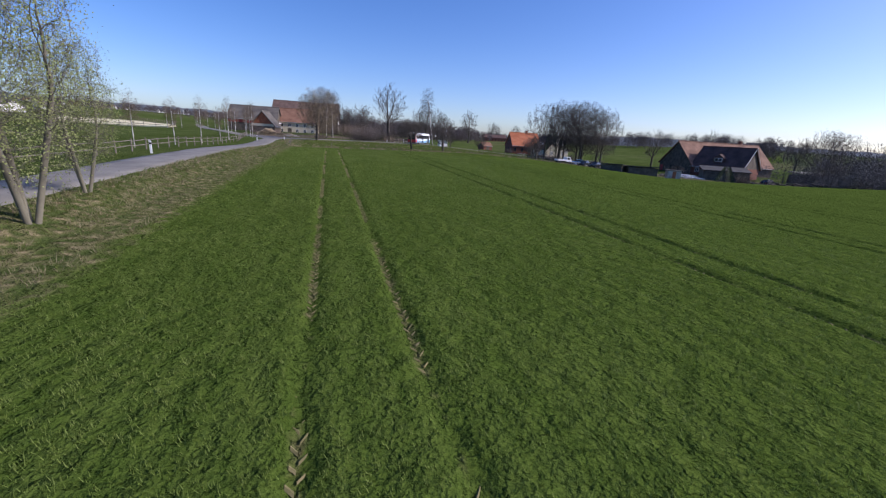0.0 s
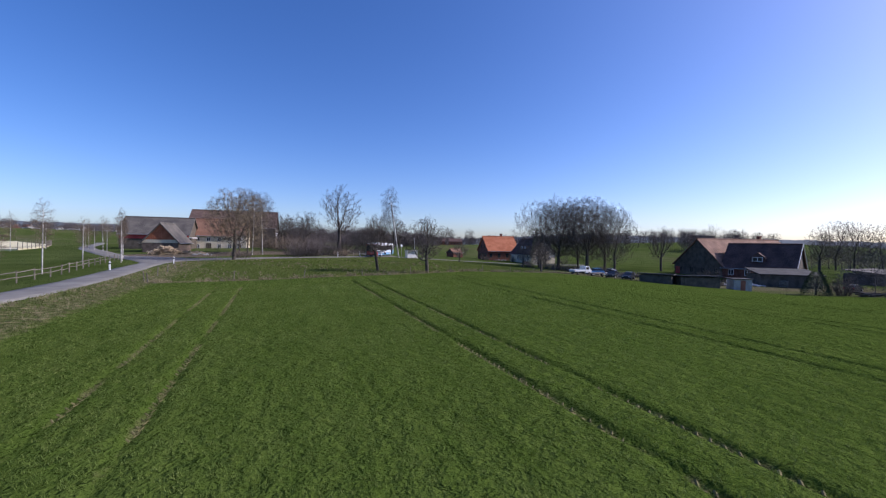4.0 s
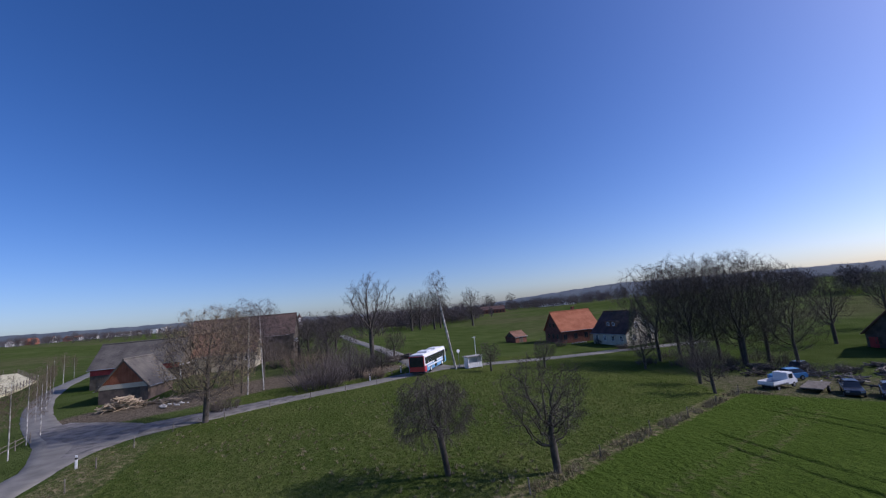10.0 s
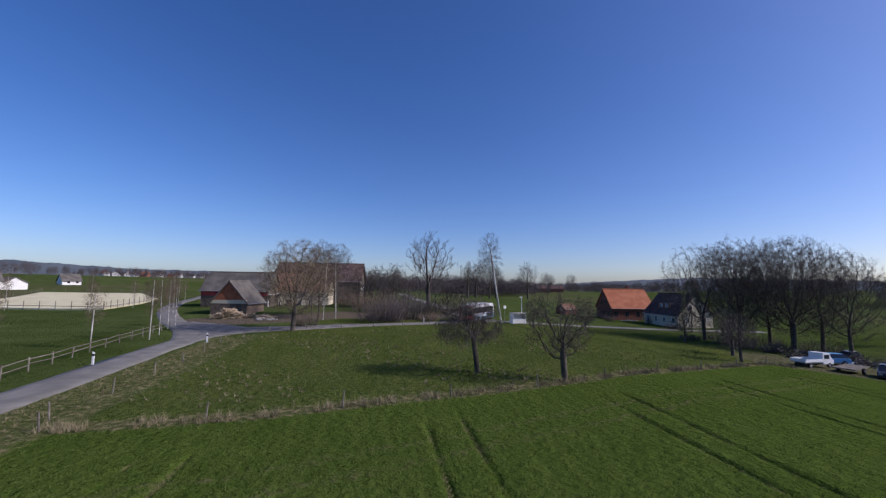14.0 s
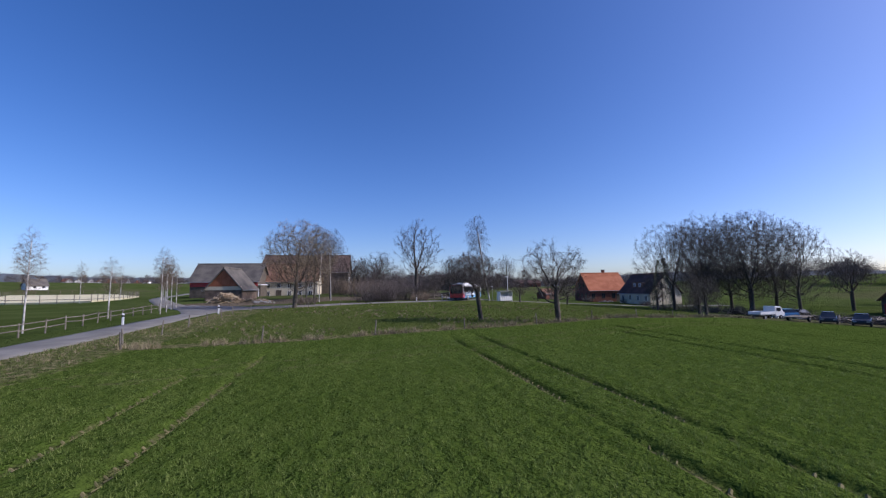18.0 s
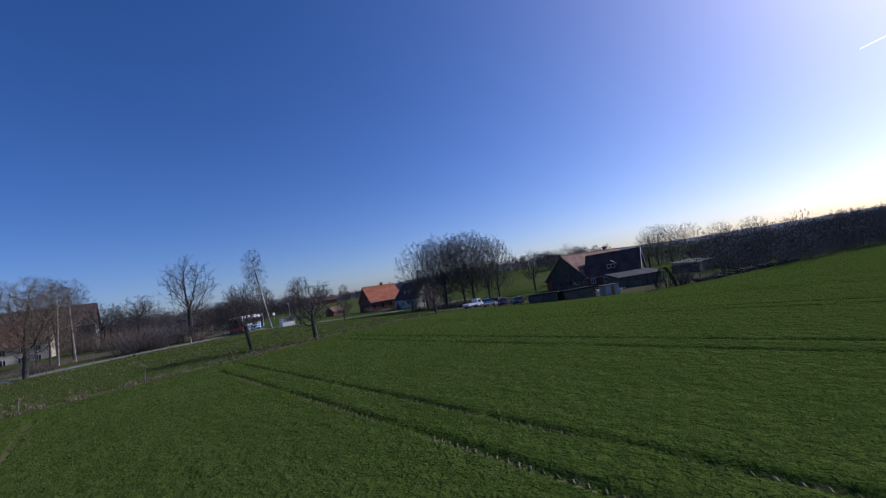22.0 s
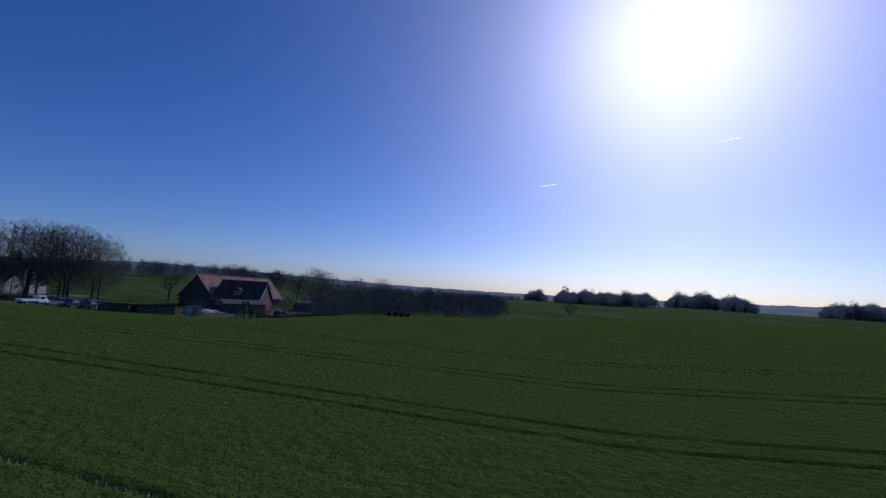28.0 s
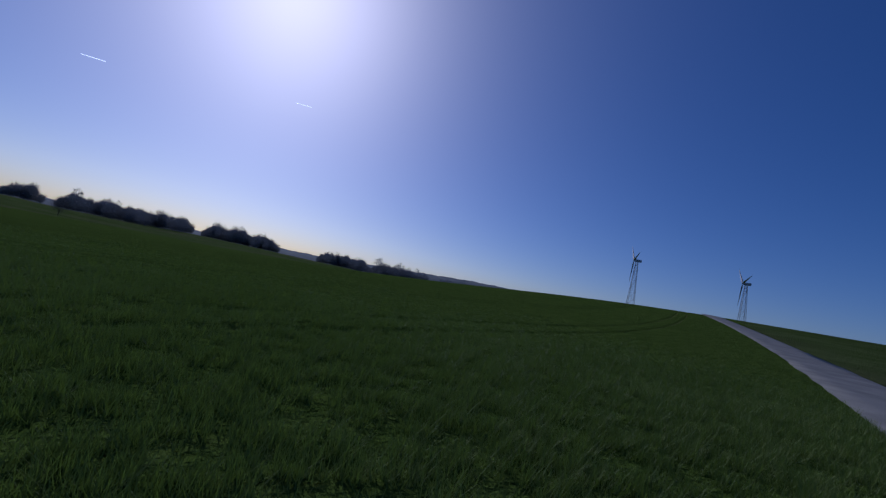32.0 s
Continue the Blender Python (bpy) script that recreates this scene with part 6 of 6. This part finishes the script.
# wind turbines behind the crest
def turbine(az, d, hub, turn, label):
    x, y = polar(az, d, 0, -2)
    base = 2.0
    t = thing("wind_turbine", x, y, base, turn, label, "wind turbine", "wind turbines")
    w0, w1 = 5.2, 1.0
    levels = 11
    corners = [(-1, -1), (1, -1), (1, 1), (-1, 1)]

    def at(c, k):
        f = k / levels
        w = w0 + (w1 - w0) * f ** 0.85
        return (corners[c][0] * w, corners[c][1] * w, hub * f)
    for c in range(4):
        bm = bmesh.new()
        for k in range(levels):
            rod(bm, at(c, k), at(c, k + 1), 0.2, 0.17, 5)
        part("leg", bm, STEEL, t)
    for c in range(4):
        bm = bmesh.new()
        e = (c + 1) % 4
        for k in range(levels):
            rod(bm, at(c, k), at(e, k + 1), 0.08, 0.08, 4)
            rod(bm, at(e, k), at(c, k + 1), 0.08, 0.08, 4)
            rod(bm, at(c, k + 1), at(e, k + 1), 0.08, 0.08, 4)
        part("bracing", bm, STEEL, t)
    bm = bmesh.new()
    box(bm, -1.3, 1.3, -2.2, 4.2, hub, hub + 2.6, 0.4)
    part("nacelle", bm, STEEL, t)
    bm = bmesh.new()
    bmesh.ops.create_cone(bm, cap_ends=True, segments=14, radius1=1.2, radius2=0.4, depth=1.8, matrix=pose(0, -3.1, hub + 1.3, 90, 0, 0))
    part("hub", bm, STEEL, t)
    for k in range(3):
        a = radians(-44 + 120 * k)
        bm = bmesh.new()
        L = 23.5
        prof = [(0.0, 0.35), (0.12, 0.9), (0.3, 0.75), (0.7, 0.42), (1.0, 0.1)]
        rings = []
        for f, w in prof:
            r = 1.0 + f * L
            c0 = Vector((math.sin(a) * r, -3.2, hub + 1.3 + math.cos(a) * r))
            tv = Vector((math.cos(a) * 0.5, 0.85, -math.sin(a) * 0.5)).normalized()
            nv = Vector((math.cos(a), -0.5, -math.sin(a))).normalized()
            rings.append([bm.verts.new(c0 + tv * (w * u) + nv * (w * 0.18 * v)) for u, v in ((1, 0), (0, 1), (-1, 0), (0, -1))])
        for p_, q_ in zip(rings[:-1], rings[1:]):
            for i in range(4):
                j = (i + 1) % 4
                bm.faces.new((p_[i], p_[j], q_[j], q_[i]))
        bm.faces.new(rings[-1])
        bmesh.ops.recalc_face_normals(bm, faces=bm.faces)
        part("blade", bm, STEEL, t)


turbine(161.8, 465, 72, 121, "wind turbine on a tall steel lattice tower")
turbine(173.3, 520, 71, 114, "wind turbine on a tall steel lattice tower farther off")

# vapour trails, bright by their own emission in place of sunlight
for az, el, l_, tilt in ((90.4, 15.8, 60, 8), (111.8, 19.8, 62, 4)):
    x_, y_ = polar(az, 3600 * math.cos(radians(el)), 0, 0)
    z_ = 3600 * math.sin(radians(el))
    bm = bmesh.new()
    rod(bm, (-l_, 0, -l_ * math.sin(radians(tilt))), (l_, 0, l_ * math.sin(radians(tilt))), 1.9, 2.3, 8)
    v_ = part("vapour_trail", bm, GLOWING_VAPOUR)
    v_.matrix_world = pose(x_, y_, z_, 0, 0, -az)
    tagged(v_, "short white vapour trail in the sky", "vapour trail", kind="structure")


# ---- grass ----
def blades(name, n, x0, x1, y0, y1, inside, h0, h1, w, per, material, label, seed, lean=0.5):
    rnd = np.random.RandomState(seed)
    x, y = rnd.uniform(x0, x1, n), rnd.uniform(y0, y1, n)
    k = inside(x, y)
    x, y = x[k], y[k]
    z = land(x, y)
    x, y, z = np.repeat(x, per), np.repeat(y, per), np.repeat(z, per)
    m = len(x)
    x, y = x + rnd.normal(0, 0.035, m), y + rnd.normal(0, 0.035, m)
    a = rnd.uniform(0, 2 * np.pi, m)
    h = rnd.uniform(h0, h1, m)
    dx, dy = np.cos(a), np.sin(a)
    ln = rnd.uniform(0.1, lean, m) * h
    V = np.empty((m, 3, 3))
    V[:, 0] = np.stack([x - dy * w, y + dx * w, z - 0.02], -1)
    V[:, 1] = np.stack([x + dy * w, y - dx * w, z - 0.02], -1)
    V[:, 2] = np.stack([x + dx * ln, y + dy * ln, z + h], -1)
    me = bpy.data.meshes.new(name)
    me.vertices.add(m * 3)
    me.vertices.foreach_set("co", V.ravel())
    me.loops.add(m * 3)
    me.loops.foreach_set("vertex_index", np.arange(m * 3, dtype=np.int32))
    me.polygons.add(m)
    me.polygons.foreach_set("loop_start", np.arange(0, m * 3, 3, dtype=np.int32))
    me.polygons.foreach_set("loop_total", np.full(m, 3, dtype=np.int32))
    me.update()
    me.materials.append(material)
    return tagged(new(name, me), label, "grass", kind="stuff")


def tread_marks():
    """Ridges that tyre lugs left in the wheel tracks."""
    rnd = random.Random(12)
    V, F = [], []
    for w in WHEELS[:4]:
        y = -24.0
        side = 1
        while y < 66:
            y += rnd.uniform(0.13, 0.19)
            side = -side
            if math.sin(y * 0.35 + w) + rnd.gauss(0, 0.5) < -1.3 or y > float(fence_y(w)) - 3:
                continue
            x = w + float(bend(y))
            a, c = x + side * 0.01, x + side * rnd.uniform(0.08, 0.12)
            z0 = gz(x, y) - 0.115
            z1 = gz(x, y) - 0.09
            h = rnd.uniform(0.012, 0.022)
            sl = rnd.uniform(0.05, 0.12)
            t = rnd.uniform(0.025, 0.045)
            i = len(V)
            V.extend(((a, y - t, z0), (a, y + t, z0), (a, y, z0 + h), (c, y + sl - t, z1), (c, y + sl + t, z1), (c, y + sl, z1 + h)))
            F.extend(((i, i + 3, i + 5, i + 2), (i + 2, i + 5, i + 4, i + 1), (i, i + 2, i + 1), (i + 3, i + 4, i + 5)))
    return tagged(mesh_part("tyre_marks", V, F, TREAD), "ridges of pressed earth in the wheel tracks", "tyre marks", kind="stuff")


tread_marks()
FLIGHT = [(0, 0), (2, 17), (4, 30), (7, 50), (8, 56)]
LANDING = [(4, 2), (1, -2), (-7, -3)]


def off_rut(x, y):
    u = x - bend(y)
    d = np.min(np.abs(u[:, None] - np.array(WHEELS)[None, :]), axis=1)
    near = np.minimum(to_line(x, y, FLIGHT), to_line(x, y, LANDING) * 0.8)
    thin = np.random.RandomState(len(x)).uniform(0, 1, len(x)) < 1 - smooth(4, 26, near)
    return thin & (d > 0.2) & (u > -5.6 - 3.4 * smooth(2, -8, y)) & (y < fence_y(x) - 0.4)


def at_landing(x, y):
    k = off_rut(x, y)
    near = to_line(x, y, [(-1, -4), (-7, -3), (-7.5, -12)])
    return k & (np.random.RandomState(5).uniform(0, 1, len(x)) < 1 - smooth(2, 13, near))


blades("wheat", 130000, -12, 30, -28, 45, off_rut, 0.03, 0.075, 0.007, 9, BLADE, "short young winter wheat", 1, 1.3)
blades("wheat", 90000, -8, 32, 45, 76, off_rut, 0.03, 0.08, 0.007, 7, BLADE, "short young winter wheat", 2, 1.2)
def tufted(x, y):
    lump = np.sin(x * 5.1 + np.sin(y * 2.7)) * np.sin(y * 4.3 + np.sin(x * 3.2))
    return at_landing(x, y) & (lump > -0.35) & (y < 1)


blades("wheat", 70000, -13, 10, -26, 6, tufted, 0.07, 0.22, 0.0045, 14, BLADE, "longer green wheat at the field corner", 6, 1.2)


def on_verge(x, y):
    u = x - bend(y)
    a = (np.abs(u + 7.5) < 1.9) & (y > -4) & (y < 102)
    return a & (np.sin(x * 1.7 + y * 0.9) * np.sin(y * 0.61) + np.sin(x * 4.1) * 0.5 > -0.25)


def along_verge(x, y):
    u = x - bend(y)
    return (np.abs(u + 7.5) < 2.0) & (y > -6) & (y < 102)


def on_fence(x, y):
    n = y - fence_y(x)
    return (np.abs(n - 0.2) < 0.55) & (x < 52) & (x > -6) & (np.sin(x * 2.3) + np.sin(x * 0.9 + 1) > -0.5)


blades("dry_grass", 5200, -9.6, -5.0, -4, 102, on_verge, 0.06, 0.24, 0.008, 8, DRY, "pale dry grass on the road verge", 3, 1.8)
blades("verge_grass", 9000, -9.8, -5.0, -6, 102, along_verge, 0.05, 0.20, 0.008, 6, PASTURE_BLADE, "rough olive grass on the road verge", 13, 1.6)
blades("dry_grass", 26000, -6, 52, 69, 92, on_fence, 0.15, 0.45, 0.014, 8, DRY, "pale dry grass along the fence", 4, 0.9)
blades("pasture_grass", 26000, -5, 40, 72, 104, lambda x, y: (y > fence_y(x) + 0.8), 0.05, 0.14, 0.014, 3, PASTURE_BLADE, "uneven pasture grass", 5)


def in_pasture(x, y):
    lump = np.sin(x * 0.9 + 1) * np.sin(y * 0.8) + np.sin(x * 0.31 + y * 0.27)
    return (y > fence_y(x) + 1.2) & (lump > np.random.RandomState(3).uniform(-0.6, 1.6, len(x)))


blades("pasture_tufts", 1500, -5, 30, 72, 106, in_pasture, 0.08, 0.26, 0.02, 16, DRY, "pale dry tufts in the pasture", 8, 1.6)
blades("pasture_tufts", 2200, -5, 48, 72, 112, in_pasture, 0.08, 0.24, 0.02, 18, PASTURE_BLADE, "coarse green tufts in the pasture", 9, 1.3)
